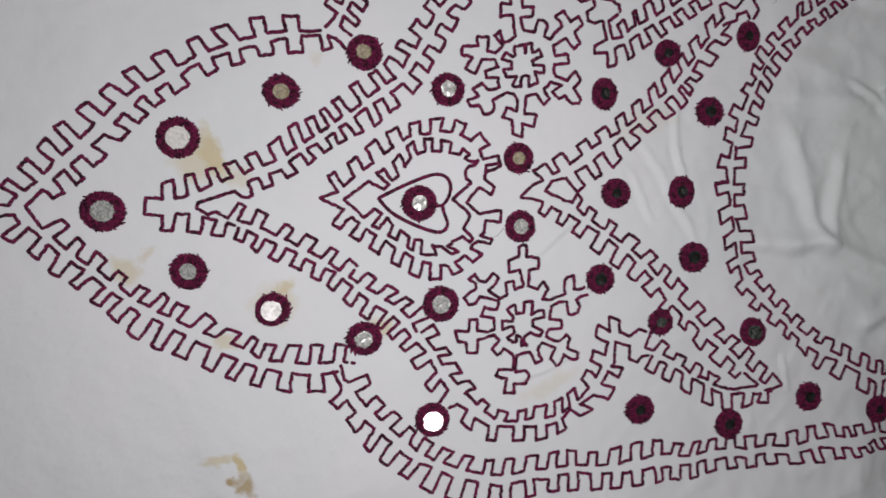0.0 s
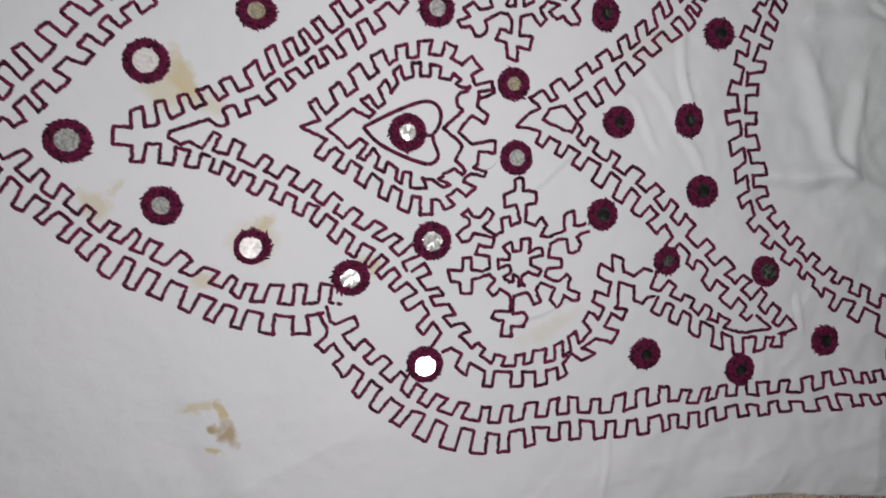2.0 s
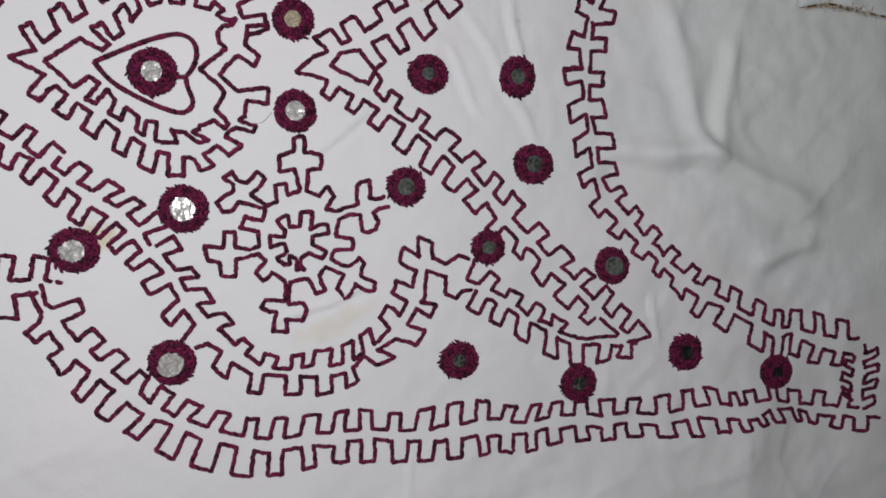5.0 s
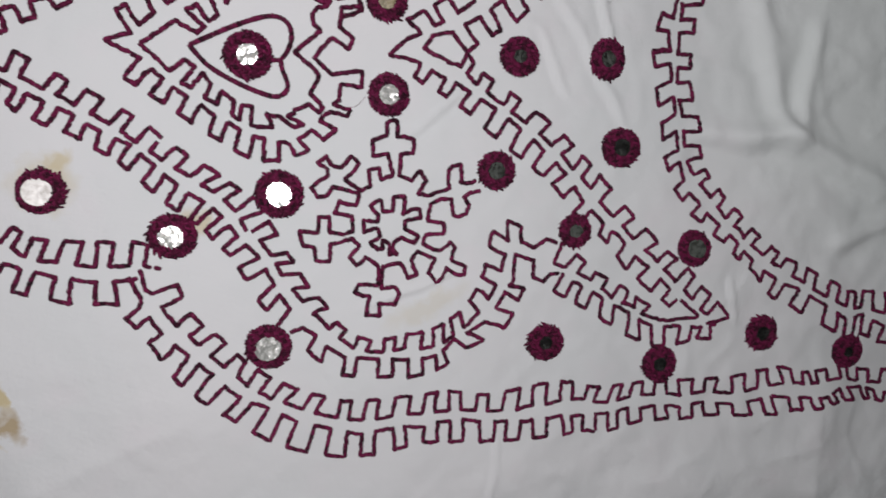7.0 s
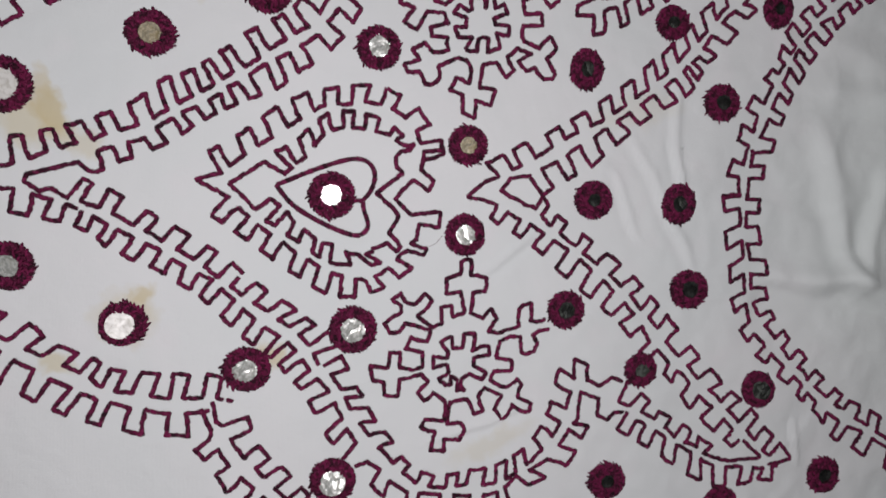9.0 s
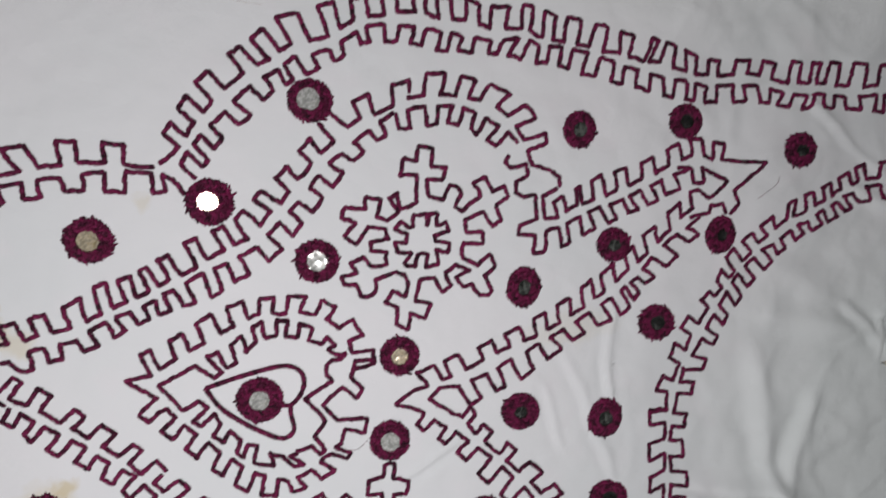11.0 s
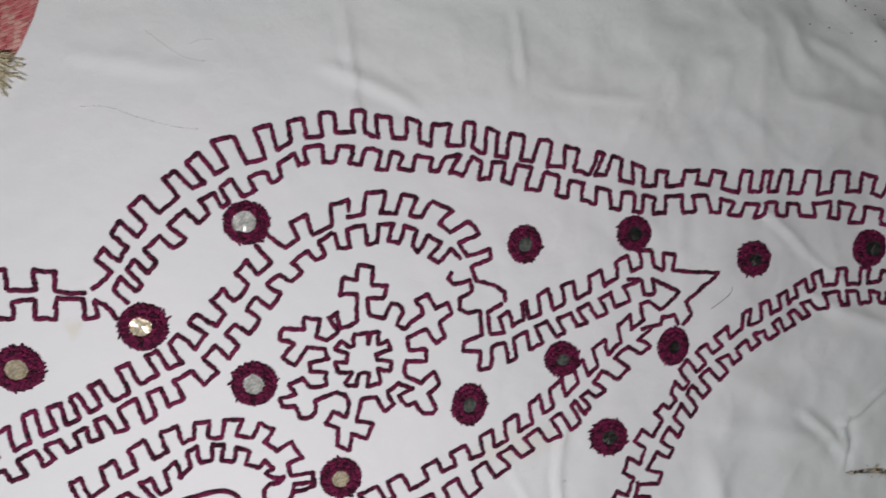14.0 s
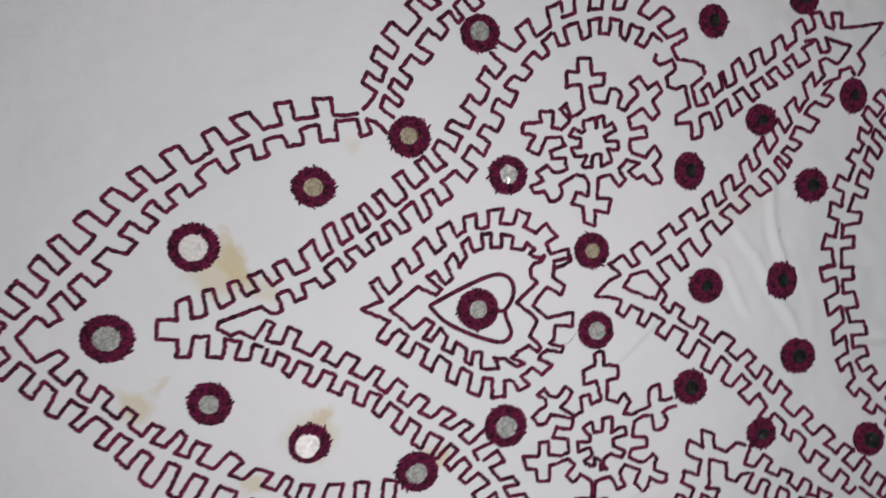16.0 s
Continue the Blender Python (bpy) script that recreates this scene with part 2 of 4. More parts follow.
FOLDS_EDGE = [
    (242, 201.7, 277.9, 198.8, 2, 6, 10),
    (277.9, 198.8, 289.4, 184.4, 1.4, 6, 9),
    (224.4, 176.1, 212.9, 235.3, 1.8, 20, 10),
    (242.9, 214.7, 222.5, 236.9, 2.4, 7, 12),
    (157.4, 168.8, 178.5, 219.9, 1.8, 22, 7),
    (185.7, 226, 168.2, 176.4, 1, 8, 6),
    (109.7, 175.9, 105.5, 210.8, 1, 14, 6),
    (45.3, 174, 40.2, 207.2, 1.4, 14, 5),
    (253.6, 66, 222.8, 77.1, 2, 8, 12),
    (254.6, -36.2, 209.2, -27.5, 1.2, 8, 8),
]
FOLDS = FOLDS_MIDDLE + FOLDS_EDGE
CREASES = CREASES_NECK + CREASES_EDGE + CREASES_YOKE


def fold(d, high, gentle, steep):
    # a pressed fold: a slow rise on one side, a quick fall on the other
    e = math.sqrt(d * d + 0.2)
    return high * math.exp(-e / (steep if d > 0 else gentle))


def relief(x, y):
    """Height of the cloth in millimetres."""
    v = Vector((x, y, 0))
    loose = 0.32 + 1.25 / (1 + math.exp(-(x - 150) / 30)) + 0.45 / (1 + math.exp(-(abs(y) - 150) / 15))
    h = loose * (1.6 * noise.noise(v / 46) + 0.7 * noise.noise(v / 19 + Vector((5, 2, 0)))) + (0.24 + 0.2 / (1 + math.exp(-(x - 90) / 25))) * noise.noise(v / 8)
    ridge = 1 - abs(noise.noise(v / 31 + Vector((2.7, 8.1, 0))))
    h += 0.3 * loose * ridge ** 10
    for x0, y0, x1, y1, w, a in CREASES:
        dx, dy = x1 - x0, y1 - y0
        s = ((x - x0) * dx + (y - y0) * dy) / (dx * dx + dy * dy)
        if -0.3 < s < 1.3:
            d = ((x - x0) * dy - (y - y0) * dx) / math.hypot(dx, dy) + 2.2 * noise.noise(v / 22)
            w *= 0.6
            if abs(d) < 4 * w:
                fade = min(1, (s + 0.3) / 0.4, (1.3 - s) / 0.4)
                fade = fade * fade * (3 - 2 * fade)
                h += 1.75 * a * fade * (math.exp(-(d / w) ** 2) - 0.45 * math.exp(-((d - 1.7 * w) / (1.4 * w)) ** 2))
    for x0, y0, x1, y1, high, gentle, steep in FOLDS:
        dx, dy = x1 - x0, y1 - y0
        size = math.hypot(dx, dy)
        s = ((x - x0) * dx + (y - y0) * dy) / size
        if -12 < s < size + 12:
            d = ((x - x0) * dy - (y - y0) * dx) / size + 1.2 * noise.noise(v / 16)
            if -4 * gentle < d < 5 * steep:
                fade = min(1, (s + 12) / 24, (size + 12 - s) / 24)
                h += 1.25 * fade * fade * (3 - 2 * fade) * fold(d, high, gentle, steep)
    return max(-1.5, h)


def interp(x, table):
    return float(np.interp(x, [a for a, _ in table], [b for _, b in table]))


HEM_LOW = [(-420, -228), (-60, -214), (0, -211), (38, -210.1), (69, -209.5), (86, -213.1), (106, -214.4), (122, -214.4), (155, -213.9), (182, -213.1), (199, -214.2), (224, -218.0), (260, -224.0), (285, -226.6), (480, -236)]
HEM_TOP = [(-420, 166), (-104, 170), (-84, 171.5), (-78, 173), (-75, 180), (-71.5, 191), (-67, 215), (-60, 243), (-30, 252), (160, 258), (249, 260), (285, 252.5), (314, 251), (480, 246)]
SLIT = [(-420, 20), (60, 20), (220, 30), (288, 36), (305, 38), (330, 34.5), (345, 32), (362, 33.5), (480, 30)]
GAPE = [(-420, 0), (288, 0), (296, 0.9), (306, 1.3), (320, 0.8), (332, 0.6), (345, 1.0), (362, 1.7), (420, 5), (480, 9)]


def build_cloth():
    root = tagged(new("embroidered_cloth"), "creased white cotton cloth with maroon stitched borders and stains", "cloth")
    xs = sorted(set([-420 + 6.0 * i for i in range(36)] + [-204 + 1.65 * i for i in range(320)] + [-79 + 0.5 * i for i in range(26)] + [324 + 4.0 * i for i in range(40)]))
    verts, faces, index = [], [], {}

    def vert(x, y):
        key = (round(x, 2), round(y, 2))
        if key not in index:
            index[key] = len(verts)
            verts.append((x * MM, y * MM, relief(x, y) * MM))
        return index[key]

    def ragged(x):
        return 0.9 * noise.noise(Vector((x / 3.0, 3.3, 0))) + 0.5 * noise.noise(Vector((x / 1.1, 8.3, 0)))

    for rows, low, high in ((138, HEM_LOW, SLIT), (132, SLIT, HEM_TOP)):
        grid = []
        for x in xs:
            a, b = interp(x, low), interp(x, high)
            a = a + interp(x, GAPE) if low is SLIT else a + ragged(x)
            b = b - interp(x, GAPE) if high is SLIT else b + 0.4 * ragged(x)
            grid.append([vert(x, a + (b - a) * j / rows) for j in range(rows + 1)])
        for i in range(len(xs) - 1):
            for j in range(rows):
                f = (grid[i][j], grid[i + 1][j], grid[i + 1][j + 1], grid[i][j + 1])
                if len(set(f)) == 4:
                    faces.append(f)
    fabric = mesh_object("fabric", verts, faces, COTTON, root)
    thick = fabric.modifiers.new("thickness", "SOLIDIFY")
    thick.thickness, thick.offset = 0.0004, -1
    return root


cloth = build_cloth()


# ---------- stitches ----------
class Yarn:
    """Collects short stitches, each a flattened, tapered roll of thread, into one mesh."""

    SECTIONS = ((0.0, 0.35), (0.16, 0.85), (0.5, 1.12), (0.84, 0.85), (1.0, 0.35))

    def __init__(self, sides=6):
        self.verts, self.faces, self.sides = [], [], sides

    def stitch(self, a, b, radius, arch=0.25, flat=0.8):
        a, b = Vector(a), Vector(b)
        d = b - a
        if d.length < 0.05:
            return
        d.normalize()
        side = Vector((-d.y, d.x, 0)).normalized() if abs(d.x) + abs(d.y) > 1e-6 else Vector((1, 0, 0))
        up = d.cross(side) * -1 if d.cross(side).z < 0 else d.cross(side)
        n0, k = len(self.verts), self.sides
        for s, f in self.SECTIONS:
            c = a.lerp(b, s) + up * (arch * 4 * s * (1 - s))
            for i in range(k):
                w = 2 * math.pi * i / k
                p = c + side * (math.cos(w) * radius * f) + up * (math.sin(w) * radius * f * flat)
                self.verts.append((p.x * MM, p.y * MM, p.z * MM))
        m = len(self.SECTIONS)
        for j in range(m - 1):
            for i in range(k):
                p, q = n0 + j * k + i, n0 + j * k + (i + 1) % k
                self.faces.append((p, q, q + k, p + k))
        self.faces.append(tuple(n0 + i for i in reversed(range(k))))
        self.faces.append(tuple(n0 + (m - 1) * k + i for i in range(k)))

    def run(self, points, radius=0.95, length=2.1):
        """Back stitches along a line of corners; hand-made, so lengths and headings vary."""
        for (x0, y0), (x1, y1) in zip(points, points[1:]):
            size = math.hypot(x1 - x0, y1 - y0)
            if size < 0.3:
                continue
            count = max(1, round(size / length))
            bow = rng.gauss(0, 0.3)
            for i in range(count):
                if rng.random() < 0.001:
                    continue
                s0, s1 = i / count - 0.45 / size, (i + 1) / count + 0.45 / size
                ends = []
                for s in (s0, s1):
                    sag = bow * max(0.0, 4 * s * (1 - s)) / size
                    x, y = x0 + (x1 - x0) * s - (y1 - y0) * sag + rng.gauss(0, 0.14), y0 + (y1 - y0) * s + (x1 - x0) * sag + rng.gauss(0, 0.14)
                    ends.append((x, y, relief(x, y) + 0.12))
                # two plies, twisted once round each other
                (ax, ay, az), (bx, by, bz) = ends
                reach = 0.56 * radius / max(0.1, math.hypot(bx - ax, by - ay))
                ox, oy = -(by - ay) * reach, (bx - ax) * reach
                k = rng.choice((1, 0.9, 0.7))
                arch = rng.uniform(0.25, 0.5)
                self.stitch((ax + ox, ay + oy, az), (bx - ox * k, by - oy * k, bz), radius * rng.uniform(0.62, 0.98), arch + 0.2)
                self.stitch((ax - ox, ay - oy, az), (bx + ox * k, by + oy * k, bz), radius * rng.uniform(0.62, 0.98), arch - 0.1)

    def done(self, name, parent, label=""):
        return mesh_object(name, self.verts, self.faces, THREAD, parent, label)


def spline(rows, steps_of):
    """Catmull-Rom through rows of numbers; steps_of gives the points wanted on each stretch."""
    rows = [np.array(r, float) for r in rows]
    ext = [2 * rows[0] - rows[1]] + rows + [2 * rows[-1] - rows[-2]]
    out = []
    for i in range(len(rows) - 1):
        p0, p1, p2, p3 = ext[i:i + 4]
        for s in steps_of(i):
            out.append(0.5 * (2 * p1 + (p2 - p0) * s + (2 * p0 - 5 * p1 + 4 * p2 - p3) * s * s + (3 * p1 - p0 - 3 * p2 + p3) * s ** 3))
    return out


def meander(marks, duty=0.46):
    """A battlement line between two rails. Each mark is a point on the base rail, one on the crest rail, and the teeth up to the next mark."""
    rails = [(bx, by, bx + 0.97 * (tx - bx), by + 0.97 * (ty - by)) for bx, by, tx, ty, _ in marks]

    def steps(i):
        out = []
        for k in range(marks[i][4]):
            a = 0.05 * rng.uniform(-1, 1) if k else 0.0
            out += [(k + a) / marks[i][4], (k + duty + 0.06 * rng.uniform(-1, 1)) / marks[i][4]]
        return out

    path = []
    for n, (bx, by, tx, ty) in enumerate(spline(rails, steps)):
        j = [rng.gauss(0, 0.28) for _ in range(4)]
        base, crest = (bx + j[0], by + j[1]), (tx + j[2], ty + j[3])
        path += [base, crest] if n % 2 == 0 else [crest, base]
    path.append(marks[-1][:2])
    return path


# rails in millimetres: base x, y, crest x, y, teeth up to the next mark
LINES = {}
LINES["leaf_outer_upper"] = [(-195.9, 10.8, -203.4, 14.9, 1), (-186.9, 16.9, -194.6, 24.5, 1), (-178.5, 26.4, -184.8, 33.6, 1), (-169.5, 33.7, -177, 43.1, 1), (-158.7, 44, -165.6, 51.2, 1), (-147.8, 54, -155.2, 59.6, 1), (-137.3, 62.5, -144.1, 70, 1), (-124.4, 69.4, -130.8, 76.6, 1), (-109, 77.1, -113.1, 84.5, 1), (-94.1, 82.7, -100.7, 89.9, 1), (-79.9, 87.3, -81.9, 95.9, 1), (-64.4, 89.7, -65.9, 97.2, 1), (-46.7, 90.4, -46.6, 97.7, 0)]
LINES["leaf_inner_upper"] = [(-184.4, 13, -179.7, 7.9, 1), (-174, 22.2, -168.9, 14.6, 1), (-165.7, 29, -160.2, 23.6, 1), (-154.1, 39.5, -147.1, 35.7, 1), (-144.8, 49.3, -137.8, 44.3, 1), (-134.5, 57.9, -129.3, 52, 1), (-123.5, 63.9, -119.9, 58.1, 1), (-107.4, 73.8, -104.2, 68, 1), (-93, 79.1, -91.8, 72.5, 1), (-79.7, 82.3, -78.1, 76.8, 1), (-64.9, 85.8, -63.9, 78.3, 1), (-48, 87.9, -47.3, 80.1, 1), (-40.2, 86.2, -35, 81.3, 0)]
LINES["leaf_outer_lower"] = [(-195.8, -2.8, -204.3, -8.9, 1), (-186.7, -10.1, -193.1, -17.1, 1), (-178.9, -18.7, -184.6, -27, 1), (-168.6, -27.1, -176.4, -33.6, 1), (-159.6, -36, -166.6, -42.5, 1), (-152.2, -43.2, -159.2, -49.2, 1), (-143.9, -51.1, -151.2, -59.7, 1), (-133.3, -56.7, -140.5, -67.6, 1), (-122.9, -63.7, -129.8, -72.7, 1), (-111, -70.7, -116, -80.1, 1), (-98.4, -78, -104.8, -86.3, 1), (-88.9, -82.6, -93.1, -91.6, 1), (-76.6, -86.2, -78.3, -95.8, 1), (-62.1, -88.3, -63.2, -98.3, 1), (-47, -88, -46.1, -98.6, 0)]
LINES["leaf_inner_lower"] = [(-185.8, -6, -176.5, -1.5, 1), (-175.6, -16.4, -170, -10.4, 1), (-166.6, -24.4, -162.2, -18.2, 1), (-157.2, -32.5, -152.2, -28, 1), (-147.8, -41.5, -142.9, -36.2, 1), (-139.7, -47.7, -132.5, -41.1, 1), (-130.6, -53.1, -125.5, -45.8, 1), (-120.2, -59.3, -112.3, -52.4, 1), (-108.2, -65.7, -102.4, -61.2, 1), (-94.7, -71.9, -89.6, -66.4, 1), (-87.1, -77.4, -83.3, -70.4, 1), (-75.4, -80.7, -71.5, -71.9, 1), (-62.1, -82.4, -60.1, -72.7, 1), (-49, -82.2, -47.1, -73.1, 1), (-38, -84.3, -36.9, -75.4, 0)]
LINES["spear_outer_upper"] = [(-129.3, 6.6, -128.7, 14.4, 1), (-116.3, 8, -118.3, 17.9, 1), (-105.1, 13.2, -107.6, 20.3, 1), (-94.7, 16.5, -98.4, 23.6, 1), (-84.8, 20.3, -88, 26.7, 1), (-72.9, 24.7, -76.3, 32.8, 1), (-62.7, 30.9, -66.1, 41, 1), (-53.7, 36.4, -57.4, 45, 1), (-45.7, 41.3, -50.1, 49.6, 1), (-37.4, 47.3, -43.6, 54.6, 1), (-28.5, 52.8, -34.1, 61.5, 1), (-18.6, 60.4, -23.9, 68.1, 1), (-9.6, 66.4, -15.8, 73.6, 1), (-1.8, 77.5, -8.9, 81.5, 1), (4.8, 86.2, -1.4, 91, 1), (11.9, 98.5, 6.8, 102.7, 1), (20.2, 108.6, 13.5, 114.9, 0)]
LINES["spear_inner_upper"] = [(-82.4, 15.7, -80.5, 10.2, 1), (-71, 19.8, -67.8, 15.5, 1), (-60.7, 27.5, -57.3, 21.6, 1), (-51.9, 32.6, -48.8, 27.6, 1), (-43.1, 38.1, -40.5, 32.3, 1), (-36.5, 42.2, -32.3, 36.3, 1), (-26, 50.5, -22.2, 41.2, 1), (-16.8, 54.9, -13.1, 47.6, 1), (-6.6, 63.1, -0.4, 57.6, 1), (1.7, 73.8, 7.5, 68.8, 1), (8.7, 83, 14.7, 79.3, 1), (15.8, 94.2, 21.5, 90.7, 1), (24.3, 104.3, 28.9, 101.7, 1), (33.5, 114.6, 37.1, 111, 1), (43, 122.7, 45.7, 117.1, 0)]
LINES["spear_outer_lower"] = [(-129.8, -1.7, -131.1, -9.2, 1), (-116.9, -1.8, -118.9, -10.7, 1), (-104.3, -5.2, -107, -12.7, 1), (-93.6, -9.1, -95.9, -14.7, 1), (-84.7, -13.8, -88.2, -20.2, 1), (-75.5, -19.2, -79.8, -25.6, 1), (-65, -23.5, -69.1, -30.5, 1), (-56.2, -29.8, -58.6, -37, 1), (-46.2, -35.4, -50.9, -41.8, 1), (-37.3, -43.2, -42.9, -49.7, 1), (-29.2, -51, -34, -58.5, 1), (-20, -57.7, -25.8, -65.1, 1), (-13.2, -64.2, -20.2, -69.8, 1), (-7.6, -71.8, -13.9, -76.9, 1), (0.8, -81.6, -7.9, -85.3, 1), (5.5, -92.5, -0.7, -98.7, 1), (12, -102.9, 6.8, -110, 0)]
LINES["spear_inner_lower"] = [(-98.8, -4, -93.6, 3.1, 1), (-87.1, -7.4, -84.2, -0.4, 1), (-75.2, -14.3, -70.3, -7.9, 2), (-52.9, -27.1, -47.7, -21.5, 2), (-34.3, -40.8, -29, -35.8, 2), (-16.3, -53.8, -9, -49.8, 1), (-7.7, -61.6, -0.9, -56.3, 0)]
LINES["arch_inner_lower"] = [(-1.5, -70.8, 5.6, -65.8, 1), (5, -79.9, 12.3, -78.9, 2), (16.7, -100.7, 23.8, -99.4, 2), (38.2, -122.2, 40.3, -117.3, 2), (60.5, -123.8, 61.6, -117.3, 1), (72.3, -123, 72.4, -114.8, 1), (81.2, -119.1, 80.6, -110.9, 1), (93.6, -108.7, 89.1, -102.9, 1), (101.2, -97.1, 94.7, -93, 1), (105.8, -83.3, 98.1, -79.2, 0)]
LINES["arch_outer_lower"] = [(22.4, -115.8, 17.9, -122.2, 1), (34, -125.7, 32.5, -133.4, 2), (60.9, -128.2, 61.2, -136.7, 1), (73.5, -127.2, 73.9, -134.2, 1), (82, -120.5, 87.6, -125.5, 1), (96.2, -113.5, 105.3, -116.6, 1), (104.5, -100.3, 111.9, -104, 1), (109, -96.1, 115.5, -93.8, 0)]
LINES["arrow_inner_lower"] = [(133.5, -89.9, 138.8, -84.4, 1), (145.8, -96.9, 147.7, -92.5, 1), (157, -105.3, 160.5, -99.6, 1), (167.8, -110.6, 168.2, -105.3, 0)]
LINES["arrow_outer_lower"] = [(132.2, -93.7, 128.3, -100.8, 2), (152.1, -105.8, 150.3, -114.3, 2), (177.2, -119.2, 177, -129.3, 2), (202, -121.1, 199.9, -127.3, 1), (209.4, -120.9, 211.8, -128, 0)]
LINES["fork_upper_lower"] = [(85.7, -2.9, 88.6, 2.4, 1), (93.4, -10.2, 96.4, -5.5, 1), (104.6, -18.8, 107.8, -13.1, 2), (126.3, -35.6, 132, -31.5, 2), (145, -55.2, 149.7, -49.2, 2), (166, -78, 172.3, -74.5, 1), (178.2, -89.1, 184.5, -84.6, 2), (197, -107.9, 202, -101.3, 1), (204.7, -115.7, 210.3, -109.9, 0)]
LINES["fork_lower_lower"] = [(69.4, -2.1, 66.2, -7.6, 2), (90.5, -13.3, 86, -20.1, 2), (112.6, -29.1, 107.6, -37.5, 2), (133, -48, 127, -52.9, 1), (141.9, -60.2, 136.7, -65.1, 1), (151.6, -70.6, 149, -75.7, 2), (174, -91.6, 168.6, -97.8, 1), (185.2, -102.8, 181.1, -107.2, 0)]
LINES["fork_outer_upper"] = [(79.5, 15.2, 75.8, 21.4, 2), (103.5, 30.2, 100.4, 35.7, 2), (124.7, 42.4, 122.8, 50.5, 2), (143.2, 58.2, 140.4, 66.6, 1), (152.5, 68.5, 150.3, 75.6, 1), (160.8, 76.9, 157.3, 83.9, 1), (170.1, 88.2, 167.8, 95.6, 1), (179.5, 99.2, 177.2, 106.3, 0)]
LINES["fork_inner_upper"] = [(83.7, 10.2, 88.7, 3.4, 2), (105.1, 24.4, 110, 15.8, 2), (126.3, 39.6, 131.5, 34.9, 2), (146.9, 55.3, 152.2, 48.3, 1), (152.9, 60.9, 157.5, 55.2, 1), (157.6, 65.7, 161.9, 62.8, 1), (163.6, 75.2, 170.8, 71.8, 1), (173.8, 86.4, 180.2, 83.5, 1), (182.7, 95.5, 187.9, 91.5, 0)]
LINES["arrow_outer_upper"] = [(117.5, 88.4, 114.8, 94.4, 1), (125.5, 94.1, 122.9, 101.4, 1), (132.9, 98, 130, 105.8, 2), (153, 108.7, 150.8, 115.9, 2), (175.2, 122.1, 172.5, 128.5, 1), (185.3, 121.3, 184.5, 127.7, 0)]
LINES["arrow_inner_upper"] = [(108.9, 79.4, 108.5, 71.8, 1), (118.9, 84.2, 120.6, 76, 2), (135.9, 94.2, 140.5, 88.2, 2), (153, 103.6, 157.5, 97.6, 1), (162.1, 109.5, 165.5, 103.4, 1), (175.9, 116.5, 178.1, 110.2, 0)]
LINES["arch_outer_upper"] = [(29.8, 118.9, 25.9, 125.5, 2), (54.1, 131.4, 54.5, 140, 2), (78, 132.5, 81.3, 140, 1), (89.9, 128.2, 97.2, 132.9, 1), (97.9, 118.8, 106.8, 123.4, 1), (102.4, 110.7, 110.1, 115.2, 0)]
LINES["scallop_outer_upper"] = [(-38.1, 99, -44.9, 103.7, 1), (-33.2, 109.3, -39.6, 113.8, 1), (-27.4, 118, -34.1, 124.4, 1), (-16.7, 130.2, -23, 136.8, 1), (-7.8, 136.9, -15.1, 143.4, 1), (0, 143.5, -5.9, 152.8, 1), (13.8, 148.6, 8.7, 159.4, 1), (23.5, 156.7, 21.1, 164.5, 1), (34.6, 160.4, 33.5, 168.9, 1), (46.9, 163.4, 46, 171.8, 1), (57.3, 162.5, 55.4, 170.8, 1), (68, 163.7, 67.2, 172, 1), (79.1, 162.3, 78.3, 170.5, 1), (91.5, 164.4, 91.1, 173.4, 1), (100.8, 161.6, 100.4, 171.8, 1), (110.8, 161.6, 110.7, 171.2, 1), (120.8, 160.5, 122.7, 170.4, 1), (134.8, 159.3, 134.2, 169, 1), (145.7, 157.9, 148.4, 168.1, 0)]
LINES["scallop_inner_upper"] = [(-34.6, 97.5, -29.1, 91.7, 1), (-30.7, 104.7, -25.4, 99.5, 1), (-22.6, 114.5, -16.7, 110.2, 1), (-13.9, 125.6, -7.9, 121.1, 1), (-3.9, 133.1, -0.3, 127.8, 1), (2.7, 138.8, 7.2, 133, 1), (15.1, 143.8, 17.6, 139.5, 1), (24.4, 152.5, 26.4, 147, 1), (35.2, 156.1, 36.6, 149.9, 1), (47.9, 157.8, 46.9, 150.5, 1), (58.2, 157.3, 57.2, 150.1, 1), (67.4, 157.3, 66.4, 150.6, 1), (79.2, 157.1, 79, 152.1, 1), (90.8, 159.6, 87.3, 152, 1), (99.9, 158.6, 99, 150.5, 1), (109.7, 158.6, 109.2, 151, 1), (121.1, 158.1, 119.3, 149.3, 1), (133.2, 155.9, 132.8, 148, 1), (144.1, 154.3, 144.4, 147.3, 0)]
LINES["shoulder_inner"] = [(324.4, 152.5, 318.5, 148.2, 1), (326.2, 144.3, 319.7, 141.4, 1), (327.9, 134.9, 322, 131.8, 1), (328.9, 125.5, 323.5, 123.6, 0)]
LINES["shoulder_outer"] = [(326.2, 158.8, 332.7, 156.7, 1), (327.6, 149.2, 334.2, 148.5, 1), (329.2, 140.1, 337.5, 137.6, 1), (330.3, 130.7, 338.7, 130.6, 0)]
